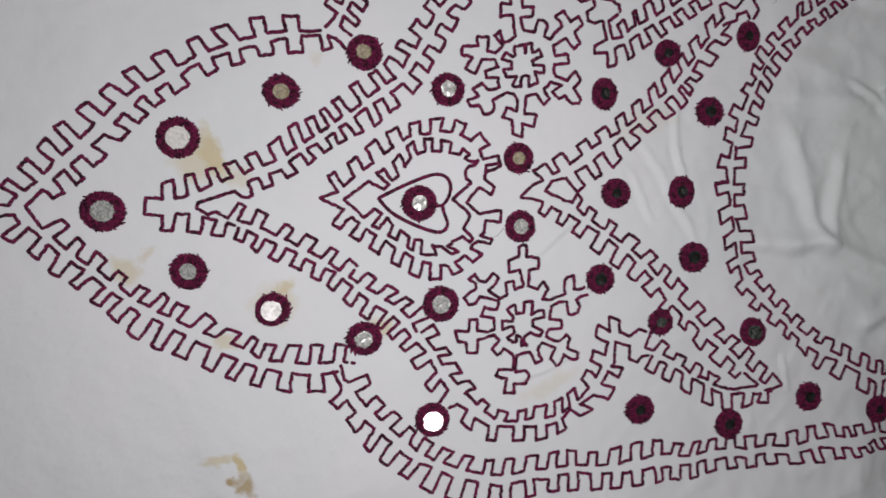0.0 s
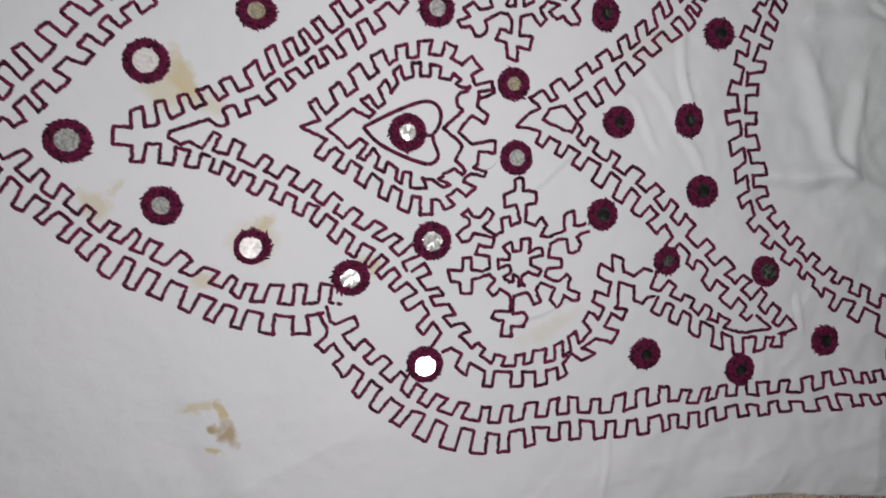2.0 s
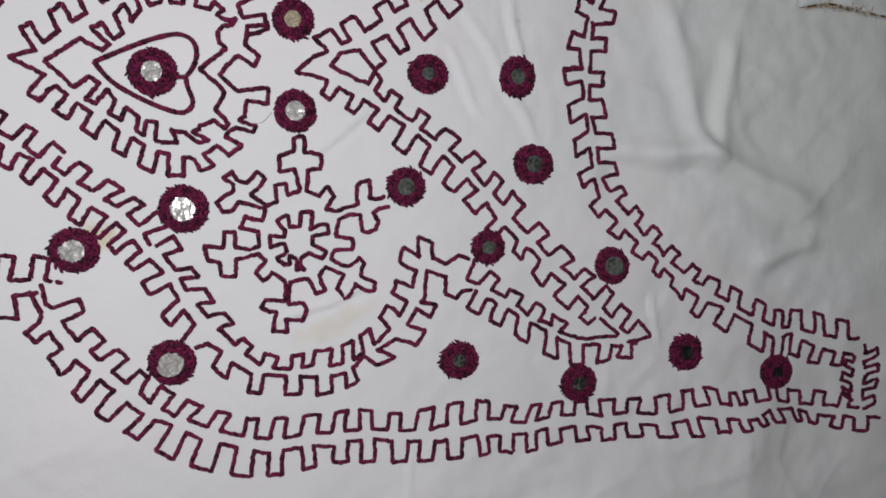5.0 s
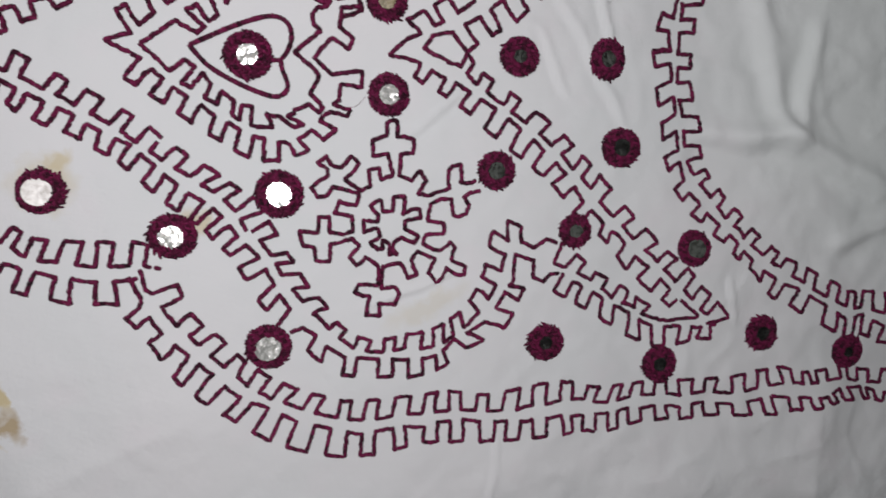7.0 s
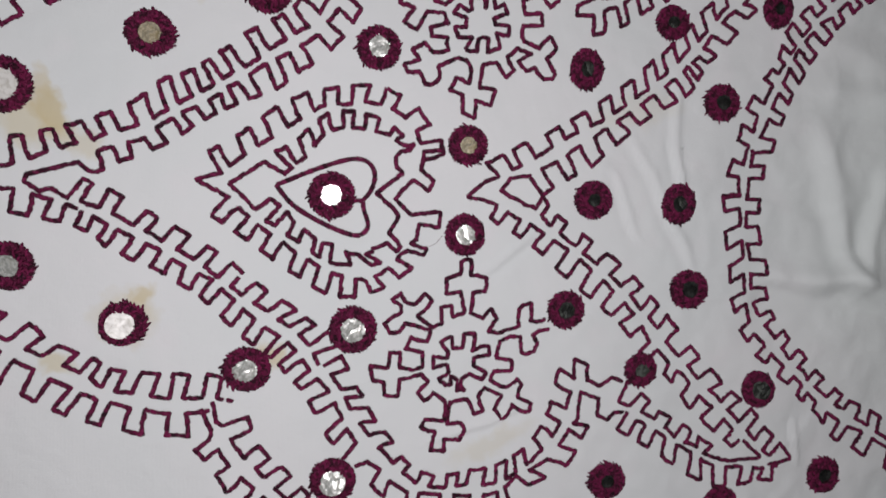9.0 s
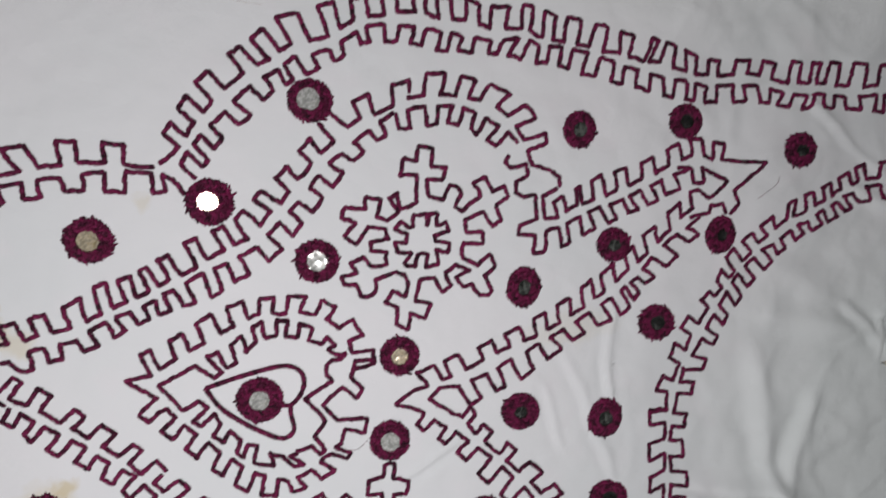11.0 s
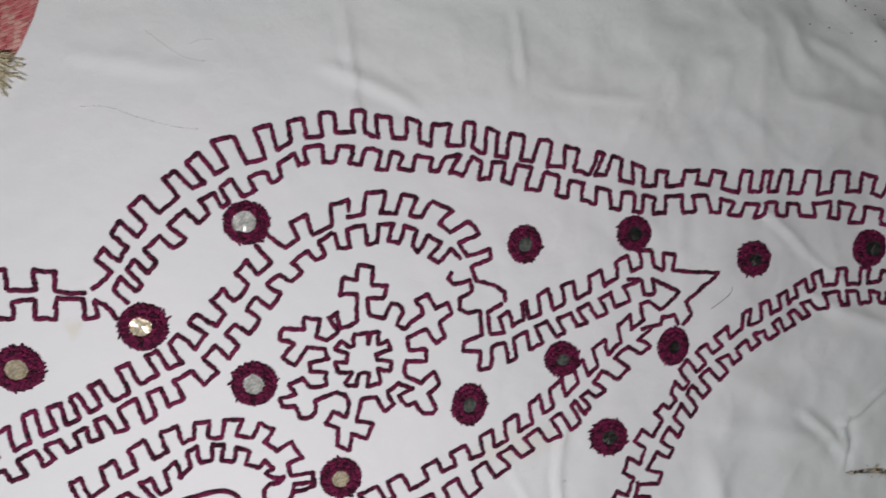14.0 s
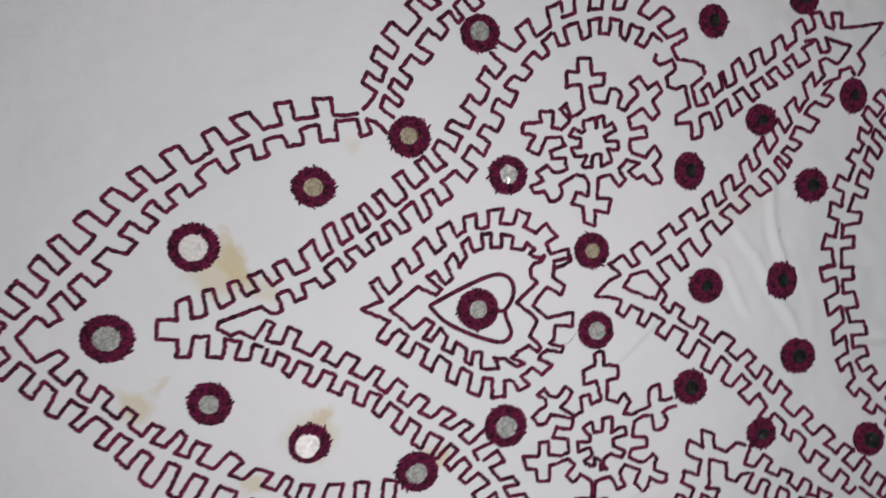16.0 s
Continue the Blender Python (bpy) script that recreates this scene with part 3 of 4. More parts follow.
LINES["neck_outer_upper"] = [(180.8, 13.5, 175.2, 14.6, 2), (188.3, 41.7, 182.3, 45.2, 2), (199.1, 65.7, 196, 67.4, 1), (203.6, 73.5, 198.1, 79, 2), (216.8, 90.6, 212.9, 94.3, 1), (225.1, 98.5, 224.6, 106, 2), (243.6, 109.5, 241.5, 115.5, 2), (259.9, 120.4, 258, 127, 2), (281, 124.6, 280.7, 132, 2), (300.7, 127, 301.4, 131.8, 1), (316.6, 126.3, 316.3, 131.8, 1), (324.2, 125, 323.3, 130, 0)]
LINES["neck_outer_lower"] = [(180.6, 6.4, 173, 5, 2), (184.1, -22.2, 177.1, -26.5, 2), (190.4, -52, 185.4, -55.8, 2), (209.4, -72.8, 205.8, -77.3, 2), (227.2, -90.1, 225.9, -94.4, 1), (239.9, -100.2, 237.3, -107, 1), (253.2, -105.5, 248.4, -113.1, 1), (267.9, -114.1, 266.5, -124, 1), (281.3, -121.1, 281.5, -132.1, 1), (291.3, -120.1, 290, -130.1, 1), (303.5, -126.9, 301.5, -134.9, 1), (314.8, -129.7, 314.1, -136.3, 1), (324.6, -131.6, 324.2, -138.9, 0)]
LINES["neck_edge_upper"] = [(187.5, 26, 196.5, 25.8, 1), (193.5, 40.3, 199.9, 38.2, 2), (201.4, 63.2, 207.2, 57.3, 2), (211.8, 80, 219.1, 74.6, 2), (228.4, 93.9, 231.8, 90.1, 2), (243.7, 104.9, 247.9, 99.8, 2), (258.4, 114.9, 263, 110.4, 1), (270.5, 120.1, 272.2, 113.4, 2), (291.7, 121.5, 293.1, 116.6, 1), (301, 121.5, 299, 114.9, 1), (315.5, 120, 314.6, 114.3, 1), (322.8, 118.4, 325.5, 112.4, 0)]
LINES["neck_edge_lower"] = [(186.6, 19.6, 193.5, 19.3, 2), (185, -8.5, 191.9, -8.2, 1), (187.2, -22.7, 195.3, -23.2, 1), (189.7, -37.1, 198.2, -36.6, 1), (195.1, -49.5, 201.5, -47, 1), (205, -60, 209.1, -55.4, 2), (222.1, -79.1, 226.9, -75.1, 2), (242, -94.7, 245.3, -89.9, 1), (255.5, -102.2, 257.1, -95.3, 2), (280.2, -115.3, 281.2, -107.6, 1), (289.6, -115.8, 290.3, -107.9, 1), (303.3, -120, 303, -109.2, 1), (314.6, -122.5, 314.9, -113, 1), (327.6, -123.6, 327.9, -114.3, 0)]
LINES["scallop_outer_lower"] = [(-46.6, -99.3, -52.4, -103.9, 1), (-38.5, -110.8, -43.9, -114.3, 1), (-29.5, -120.8, -35.3, -128.8, 1), (-20.3, -129.8, -27.2, -137.9, 1), (-10.3, -140.9, -17.1, -147.4, 1), (1.1, -145.7, -5.8, -157, 1), (12.6, -153, 7.9, -164.5, 1), (27.1, -157.6, 24.4, -169.5, 1), (40.4, -160.7, 39.2, -172, 1), (54, -159.4, 54.2, -169.5, 1), (67.9, -159.5, 67, -167.4, 1), (79.5, -158.3, 79.4, -168.5, 1), (93.4, -159.5, 93.8, -169.5, 1), (105.9, -160, 105.3, -169.5, 1), (118.6, -161, 118.1, -169.8, 1), (132.3, -160, 133.2, -168.3, 1), (143.7, -160.9, 143, -168.3, 1), (156.1, -160.5, 155.7, -169.7, 1), (165, -159.1, 165.6, -167, 0)]
LINES["scallop_inner_lower"] = [(-41.6, -94.5, -32.1, -91.5, 1), (-32.8, -107.7, -27.1, -103.4, 1), (-25.1, -116.9, -18.1, -112.6, 1), (-15.3, -127.1, -10, -121.5, 1), (-6.8, -135.7, -2.3, -128.8, 1), (2.9, -141.6, 8.4, -135.6, 1), (15, -147.8, 20.4, -141.4, 1), (29.1, -152.7, 31.6, -144.2, 1), (41.4, -154.9, 43.2, -146.1, 1), (54.1, -153.6, 55.5, -145.4, 1), (66.7, -153.8, 69.4, -144.9, 1), (79.6, -153, 79.7, -144.3, 1), (91.3, -155.3, 92.6, -146.6, 1), (104.5, -155, 105.9, -146.2, 1), (118.5, -154.8, 119.3, -144.5, 1), (131.6, -152.5, 132.3, -143.6, 1), (143.5, -153.1, 145.4, -145.9, 1), (155.4, -155.4, 158.6, -147.4, 1), (166.9, -153.5, 167.7, -146.3, 0)]
LINES["drop_outer_upper"] = [(-42.7, 7.3, -47.7, 16.1, 1), (-33.4, 15, -36.7, 22.4, 2), (-12.2, 30, -16.2, 37.6, 1), (-3.1, 35.8, -3.7, 42.2, 1), (7.9, 36.9, 8.3, 44.8, 1), (19.3, 37.2, 21.7, 43.9, 1), (29.6, 31.9, 35.6, 36.8, 1), (35.9, 22.5, 44.3, 24.1, 1), (37.2, 15.4, 44.8, 15.1, 0)]
LINES["drop_outer_lower"] = [(-39.5, -2.8, -46.5, -9.5, 2), (-23.2, -16.8, -27.4, -23.3, 2), (-4.3, -29.2, -7.3, -37, 1), (5.4, -32.6, 4.5, -42.3, 1), (14.7, -34.8, 16.7, -39.9, 1), (23.5, -29.2, 28.3, -33.7, 1), (31.2, -21.7, 38.9, -23.9, 1), (35.3, -17.3, 42.1, -17.7, 0)]
LINES["drop_inner_upper"] = [(-15.5, 10.6, -21.9, 17.2, 1), (-10.3, 15.3, -13.5, 22.1, 1), (-3.1, 24.1, -5.1, 30.6, 1), (4.5, 27.4, 4.2, 34.1, 1), (12.8, 27.1, 13.1, 33.6, 1), (22.4, 25.4, 24.7, 28.8, 1), (28.6, 21, 32.9, 22.1, 1), (25.9, 16.4, 29.6, 16.2, 0)]
LINES["drop_inner_lower"] = [(-20, -4.6, -26.2, -11.4, 1), (-14, -11, -17.1, -16.5, 1), (-5.8, -17.7, -7.2, -23.7, 1), (1, -20.3, 0.2, -27.4, 1), (12, -24, 17.9, -28.7, 1), (17.5, -22.4, 21.4, -24, 0)]
LINES["arch_inner_upper"] = [(43, 122.7, 45.7, 117.1, 1), (55.2, 126.8, 56.5, 119.4, 1), (66.6, 128.8, 65.6, 121.5, 1), (76.6, 127.5, 75.2, 120.2, 1), (87.2, 123.8, 81.9, 116.7, 1), (95.6, 117.4, 92.5, 111.7, 0)]
LINES["scallop_outer_shoulder"] = [(145.7, 157.9, 148.4, 168.1, 1), (153.4, 158.9, 155, 167.3, 1), (166, 156.6, 164.4, 165.5, 1), (176.6, 156.9, 176.5, 163.7, 1), (189.3, 158.9, 189.2, 166, 1), (201.5, 160.4, 202.8, 167, 1), (215.1, 158.7, 214.9, 167.9, 1), (225.3, 160.6, 224.9, 169.2, 1), (233.8, 160.9, 234.4, 170.3, 1), (245.9, 161.8, 245.1, 172.2, 1), (259.7, 163.4, 259.6, 173.2, 1), (274.9, 165.7, 274.4, 174.5, 1), (285.9, 165.1, 288.3, 173, 1), (296.5, 164.2, 297.9, 170.6, 1), (306.7, 164.8, 307.2, 171.2, 1), (315.6, 164.5, 317, 172.9, 1), (327.4, 164.4, 330.2, 172.2, 1), (341.9, 164.7, 342.1, 172.3, 0)]
LINES["scallop_inner_shoulder"] = [(144.1, 154.3, 144.4, 147.3, 1), (155.4, 152.9, 157.2, 145.1, 1), (167.3, 152.5, 167, 144.9, 1), (177.3, 151.9, 176.9, 144.8, 1), (189.4, 154.4, 190.4, 147.1, 1), (200.7, 155.7, 203.1, 148.5, 1), (213.4, 154.6, 212, 148.7, 1), (223.9, 154.7, 223.7, 148.2, 1), (234.5, 156.5, 233.9, 150.6, 1), (245.4, 157.2, 247.4, 151.4, 1), (258.9, 159.3, 260.6, 152.3, 1), (272.3, 159.5, 272.1, 151.4, 1), (287.5, 159.4, 287.2, 152.3, 1), (301.3, 160.1, 298.2, 150.7, 1), (312.5, 158.6, 310.4, 152.9, 1), (325.5, 157.3, 325.4, 148.9, 0)]
LINES["scallop_outer_hem"] = [(165, -159.1, 165.6, -167, 1), (179.6, -159.2, 179.6, -166, 1), (192.4, -160.5, 193.3, -166.4, 1), (204.8, -159.4, 205.4, -166.3, 1), (219.4, -161.1, 221.6, -166.5, 1), (235.4, -159.3, 238, -167.9, 1), (249.9, -159.3, 251.6, -167.3, 1), (261.5, -160.8, 263.8, -166.4, 1), (272, -160.6, 274.6, -165.1, 1), (279.1, -157.6, 283.1, -164.1, 1), (292.7, -158.1, 296.7, -165, 1), (302.3, -161, 303.1, -166, 1), (317.5, -163.3, 315.1, -169, 1), (327.4, -164.5, 327.6, -171.3, 1), (343, -165.5, 343.5, -172.2, 0)]
LINES["scallop_inner_hem"] = [(166.9, -153.5, 167.7, -146.3, 1), (178.9, -153.1, 178.9, -146.3, 1), (192.3, -155, 190.8, -146.7, 1), (204.7, -153.8, 205.2, -147, 1), (219, -155.5, 218.9, -146.9, 1), (233.8, -154.1, 233.1, -144.8, 1), (246.7, -152.6, 244.1, -144, 1), (258.9, -153.3, 257.2, -147, 1), (266.6, -153.2, 264.9, -147.4, 1), (279, -151.8, 277.3, -145.2, 1), (290.7, -154.5, 290.5, -147.3, 1), (305.1, -157.3, 305.8, -149.5, 1), (319, -158.4, 320.4, -151.8, 1), (330.5, -159.7, 330.9, -152.9, 0)]
LINES["shoulder_inner_lower"] = [(327, -156, 321.5, -152, 1), (326, -147.5, 320.5, -145, 1), (326.5, -139.5, 320.8, -137, 1), (325.5, -132.5, 320.5, -130.5, 0)]
LINES["shoulder_outer_lower"] = [(333.5, -160, 340, -158, 1), (332.5, -151.5, 339.2, -149.5, 1), (333, -143.5, 340.2, -141, 1), (332.5, -135.5, 339.5, -133, 1), (331.5, -127, 338.5, -125, 0)]
STROKES = {}
STROKES["leaf_outer_tip"] = [[(-195.9, 10.8), (-200.1, 6.1), (-213.8, 6.7), (-214.5, -1.3), (-198, 1.4), (-195.8, -2.8)]]
STROKES["leaf_inner_tip"] = [[(-184.4, 13), (-192.6, 5.2), (-185.8, -6)]]
STROKES["spear_outer_tip"] = [[(-129.3, 6.6), (-137.2, 7.5), (-138.3, -0.8), (-129.8, -1.7)]]
STROKES["spear_inner_tip"] = [[(-82.4, 15.7), (-87.5, 13.9), (-85.7, 7), (-91.2, 6.4), (-94.4, 9.4), (-111.9, 4.5), (-113.5, 1.2), (-108.2, -2.2), (-104.1, -0.9), (-98.8, -4)]]
STROKES["arch_start_lower"] = [[(4.1, -61.6), (-5.7, -65.1), (-3.7, -69.8)], [(12, -113.4), (16.7, -111.7), (22.4, -115.8)]]
STROKES["arch_end_lower"] = [[(105.8, -83.3), (98.1, -79.2), (100.2, -73.1), (107.1, -77.5), (106.6, -68.7), (112.8, -71.4), (113.1, -78.4), (118.3, -81.1), (124.6, -77), (129.4, -78.9)], [(109, -96.1), (110.2, -83.4), (118.9, -86.8), (118.4, -94.4), (122.9, -96.7), (126.3, -93), (132.2, -93.7)]]
STROKES["arrow_tip_lower"] = [[(132.1, -79), (128.2, -87.9), (133.5, -89.9)], [(167.8, -110.6), (168.2, -105.3), (175.4, -109.6)], [(204.7, -115.7), (210.3, -109.9), (216.7, -117.7), (204.9, -120.1)], [(185.2, -102.8), (181.1, -107.2), (184.9, -110.6), (188.9, -107.6)], [(191.2, -108.2), (200.3, -115.8), (198.9, -117.1), (184.3, -117.4), (171.3, -113.5), (175.4, -109.6)]]
STROKES["fork_tip"] = [[(69.4, -2.1), (64.7, -0.3), (56.5, 1.3), (63.7, 7.6), (69.6, 10), (63.8, 15.4), (69.7, 18.5), (71.4, 19), (75.6, 13.5), (79.2, 15.4)], [(83.4, 10.8), (74.8, 9.6), (70.7, 4.3), (82.5, -1.8), (85.7, -2.9)]]
STROKES["arrow_tip_upper"] = [[(169.3, 115.9), (176, 115.7), (177.5, 110.4), (182.3, 110.9), (180.4, 117.2), (193.3, 112.9), (186, 104.2), (180.9, 107.1), (176.5, 105.9), (179, 98.6)], [(197.2, 98.6), (200.4, 103.6), (196.9, 108.8), (210, 122.9), (189.7, 121.7), (189.3, 128.9), (184.3, 128.9), (185.3, 121.3)], [(178.7, 94.7), (183.7, 96.7), (187.3, 98), (187.2, 101.1), (192.5, 102.6), (195, 98.4)], [(20.2, 108.6), (13.5, 114.9)], [(12, -102.9), (6.8, -110)], [(-7.7, -61.6), (-0.9, -56.3), (2.1, -57.1)], [(-40.2, 86.2), (-35, 81.3)], [(115.4, 100.7), (109.6, 96.5), (111.8, 87.4), (117.5, 88.4)]]
STROKES["arch_end_upper"] = [[(92.5, 111.7), (91.3, 109.1), (93.8, 106.7), (100.4, 109.3), (101.8, 104.5), (97, 101.1), (97.5, 96.7), (101.1, 95), (106.4, 96.5), (108.2, 86.4), (101.1, 82.8), (101, 79), (108.9, 79.4)], [(102.4, 110.7), (103.1, 109), (112.2, 107.4), (115.6, 105.7), (116.6, 101.6)], [(17.6, 119.5), (25.2, 115), (29.8, 118.9)]]
STROKES["scallop_joint_upper"] = [[(-31.3, 87.6), (-37.1, 92.3), (-34.6, 97.5)], [(-44.8, 92), (-38.1, 99)]]
STROKES["scallop_joint_lower"] = [[(-49.7, -87.6), (-46, -96), (-46.6, -99.3)], [(-45.3, -84.6), (-44.3, -92), (-41.6, -94.5)]]
STROKES["neck_joint"] = [[(173.7, 4.3), (181.8, 5.3), (180.8, 13.5)], [(186.3, 26.3), (186.6, 19.6)]]
STROKES["neck_corner"] = [[(322.8, 118.4), (325.5, 112.4), (331.7, 113.5), (332.2, 120.1), (342.9, 120.5), (341.6, 127.2), (330.4, 126.2), (330.3, 130.7)], [(324.2, 125), (328.9, 125.5)]]
STROKES["drop_tip"] = [[(-42.7, 7.3), (-51.8, 4.2), (-39.5, -2.4)]]
STROKES["drop_notch"] = [[(35.3, -17.8), (36.2, -11), (44.6, -12), (44.8, -5.7), (33.3, -7.2), (26.2, -0.7), (33.2, 7.2), (39.8, 3), (41.8, 7), (36.7, 11.3), (37.5, 15.7), (45.5, 18.2), (45.6, 21.4)]]
STROKES["drop_inner_tip"] = [[(-39.2, 3.7), (-26.5, 12.4), (-18.6, 7.8), (-15.5, 10.6)], [(-39.7, 3.3), (-29.5, -6.5), (-24, -2.1), (-20, -4.6)], [(25.9, 16.4), (26.4, 11.9), (28.7, 9.7), (18.3, 1.2), (27.7, -7.5), (23.7, -14.8)], [(17, -21.7), (22.8, -19), (27.1, -22.4), (28.8, -20.1), (23.6, -14.5)]]
STROKES["heart"] = [[(-21.6, 3.3), (-7.5, 9.6), (5.5, 14.3), (12.1, 14.9), (16.3, 12.4), (17.6, 7.5), (15.9, 2), (12.8, -1.8)], [(12.8, -1.8), (13.3, -5.8), (15.3, -11.3), (14, -14.6), (9.5, -16.2), (-2.3, -11.9), (-14.7, -4.7), (-21.6, 3.3)], [(12.8, -1.8), (8, -1.9)]]


def stitched(name, paths, parent, label="", radius=0.95):
    yarn = Yarn()
    for p in paths:
        yarn.run(p, radius)
    return yarn.done(name, parent, label)


def rope(name, path, parent, label):
    """Stem stitch: short slanting stitches lying over one another along a curve."""
    yarn = Yarn()
    legs = [math.dist(p, q) for p, q in zip(path, path[1:])]
    along = [0.0]
    for d in legs:
        along.append(along[-1] + d)
    xs, ys = [p[0] for p in path], [p[1] for p in path]
    s, step = 0.0, 1.55
    while s < along[-1]:
        ax, ay = float(np.interp(s - 1.0, along, xs)), float(np.interp(s - 1.0, along, ys))
        bx, by = float(np.interp(s + 1.6, along, xs)), float(np.interp(s + 1.6, along, ys))
        size = max(0.2, math.hypot(bx - ax, by - ay))
        ox, oy = -(by - ay) / size * 0.62, (bx - ax) / size * 0.62
        yarn.stitch((ax + ox, ay + oy, relief(ax, ay) + 0.2), (bx - ox, by - oy, relief(bx, by) + 0.25), rng.uniform(0.75, 1.0), 0.6)
        s += step * rng.uniform(0.9, 1.1)
    return yarn.done(name, parent, label)


BORDER_NAMES = {"leaf": "leaf_border", "spear": "spear_border", "arch": "arch_border", "arrow": "arrow_border", "fork": "fork_border",
                "scallop": "scallop_border", "shoulder": "shoulder_border", "neck": "neckline_border", "drop": "teardrop_border"}
for key, marks in LINES.items():
    stitched(BORDER_NAMES[key.split("_")[0]], [meander(marks)], cloth, "battlement line of maroon back stitches")
for key, paths in STROKES.items():
    if key == "heart":
        curves = [[tuple(p) for p in spline(q, lambda i: (0, 0.25, 0.5, 0.75))] + [q[-1]] if len(q) > 2 else q for q in paths]
        for c in curves:
            rope("heart_outline", c, cloth, "thick rope-stitched maroon heart outline")
    else:
        for p in paths:
            stitched(key.split("_")[0] + "_joining_line", [p], cloth)


# flower outlines in millimetres, petal by petal
FLOWERS = {}
FLOWERS["lower_0"] = [(56.7, -47.5), (54.7, -39.0), (48.7, -40.1), (48.7, -33.4), (54.9, -31.1), (54.4, -26.3), (58.8, -25.2), (58.6, -32.0), (66.0, -33.1), (65.5, -38.9), (59.9, -39.3), (59.3, -48.2), (64.5, -50.4), (68.1, -46.3), (71.0, -50.3), (67.3, -56.1), (71.8, -56.7), (80.8, -54.2), (80.4, -46.2), (82.4, -44.2), (85.6, -43.9), (85.7, -51.7), (92.4, -50.8)]
FLOWERS["lower_1"] = [(94.3, -55.2), (87.1, -57.5), (89.0, -60.7), (88.2, -65.0), (84.9, -66.1), (82.8, -65.7), (81.9, -58.6), (76.8, -58.4), (72.4, -60.2), (70.9, -67.3), (78.1, -68.8), (77.9, -73.4), (70.4, -73.7), (68.9, -77.3), (73.6, -80.3), (77.5, -80.2), (80.8, -77.2), (82.9, -79.2), (81.2, -85.3), (87.6, -88.1), (87.2, -91.6), (83.6, -91.5), (78.8, -88.4), (77.4, -91.4), (74.5, -94.8), (71.0, -90.5), (74.2, -84.4), (66.7, -80.7), (63.6, -84.8), (66.2, -90.9), (61.9, -92.2), (58.9, -85.6), (51.4, -87.1)]
FLOWERS["lower_2"] = [(51.8, -86.5), (50.5, -96.3), (56.7, -96.4), (57.9, -98.5), (56.2, -103.8), (49.2, -102.4), (49.8, -108.6), (43.8, -108.1), (45.4, -99.7), (39.3, -97.6), (40.9, -94.3), (49.0, -95.0), (49.3, -86.4), (44.1, -82.4), (40.7, -86.0), (37.6, -82.2), (41.9, -77.5), (38.9, -74.3), (29.7, -76.4), (29.4, -83.3), (23.4, -83.0), (22.8, -77.6), (18.3, -76.5), (17.1, -70.7), (24.5, -71.7), (25.3, -65.0), (29.8, -65.1), (29.5, -71.5), (35.3, -72.6), (39.3, -71.3), (39.2, -65.2)]
FLOWERS["lower_3"] = [(39.2, -65.2), (31.8, -63.5), (34.0, -58.4), (40.6, -60.4), (42.3, -55.4), (31.5, -52.3), (28.1, -56.6), (25.1, -56.6), (22.8, -52.7), (29.6, -48.1), (29.7, -45.4), (25.6, -42.6), (29.3, -39.7), (31.6, -43.9), (35.4, -44.4), (39.6, -40.1), (42.5, -42.9), (40.6, -45.9), (36.4, -49.4), (43.3, -54.4), (47.1, -52.4), (46.3, -46.0), (50.8, -44.9), (51.6, -49.8), (56.7, -48.1)]
FLOWERS["lower_ring"] = [(56.3, -63.1), (56.5, -57.2), (61.5, -56.8), (60.5, -64.7), (64.1, -62.6), (67.6, -62.5), (68.4, -66.2), (61.4, -67.4), (61.1, -70.9), (66.9, -73.8), (64.9, -77.2), (59.9, -74.5), (56.1, -76.8), (57.8, -81.8), (54.1, -81.7), (54.2, -76.7), (51.8, -75.4), (51.7, -79.1), (49.8, -79.3), (46.2, -76.4), (50.6, -74.1), (49.5, -70.4), (43.9, -72.1), (43.8, -66.8), (49.6, -67.7), (50.3, -65.0), (47.0, -60.4), (51.2, -58.3), (51.9, -63.2), (56.3, -63.1)]
FLOWERS["upper_0"] = [(55.9, 87.8), (54.9, 99.0), (47.8, 97.9), (48.6, 104.9), (53.9, 104.7), (54.1, 110.7), (60.2, 110.7), (60.3, 103.4), (66.4, 103.7), (65.8, 98.4), (59.3, 97.8), (61.0, 90.7), (66.9, 89.9), (69.0, 96.5), (72.9, 95.7), (74.1, 93.8), (72.0, 88.1), (75.9, 86.4), (82.4, 92.9), (81.6, 95.8), (78.8, 98.7), (83.2, 101.9), (87.4, 95.9), (92.3, 99.0), (94.4, 95.0), (89.8, 90.9), (89.9, 89.6), (92.7, 84.4), (88.8, 81.6), (84.3, 87.1), (77.3, 82.9), (78.4, 77.6)]
FLOWERS["upper_1"] = [(78.4, 77.6), (85.5, 78.5), (85.9, 73.6), (78.2, 73.4), (77.1, 70.5), (78.3, 66.6), (85.2, 64.3), (89.7, 69.4), (92.4, 64.7), (88.3, 60.5), (92.3, 54.2), (90.9, 51.8), (87.5, 51.6), (83.2, 56.1), (79.7, 54.5), (76.1, 58.0), (82.1, 61.8), (75.3, 63.6), (71.3, 59.9), (74.5, 54.5), (71.0, 51.4), (67.2, 57.2), (61.1, 55.6), (60.0, 46.6), (66.6, 46.0), (65.0, 39.3), (58.4, 41.2), (58.2, 34.0), (53.5, 35.7), (53.2, 42.8), (47.4, 44.9), (50.1, 50.1), (55.6, 47.9), (55.8, 55.0)]
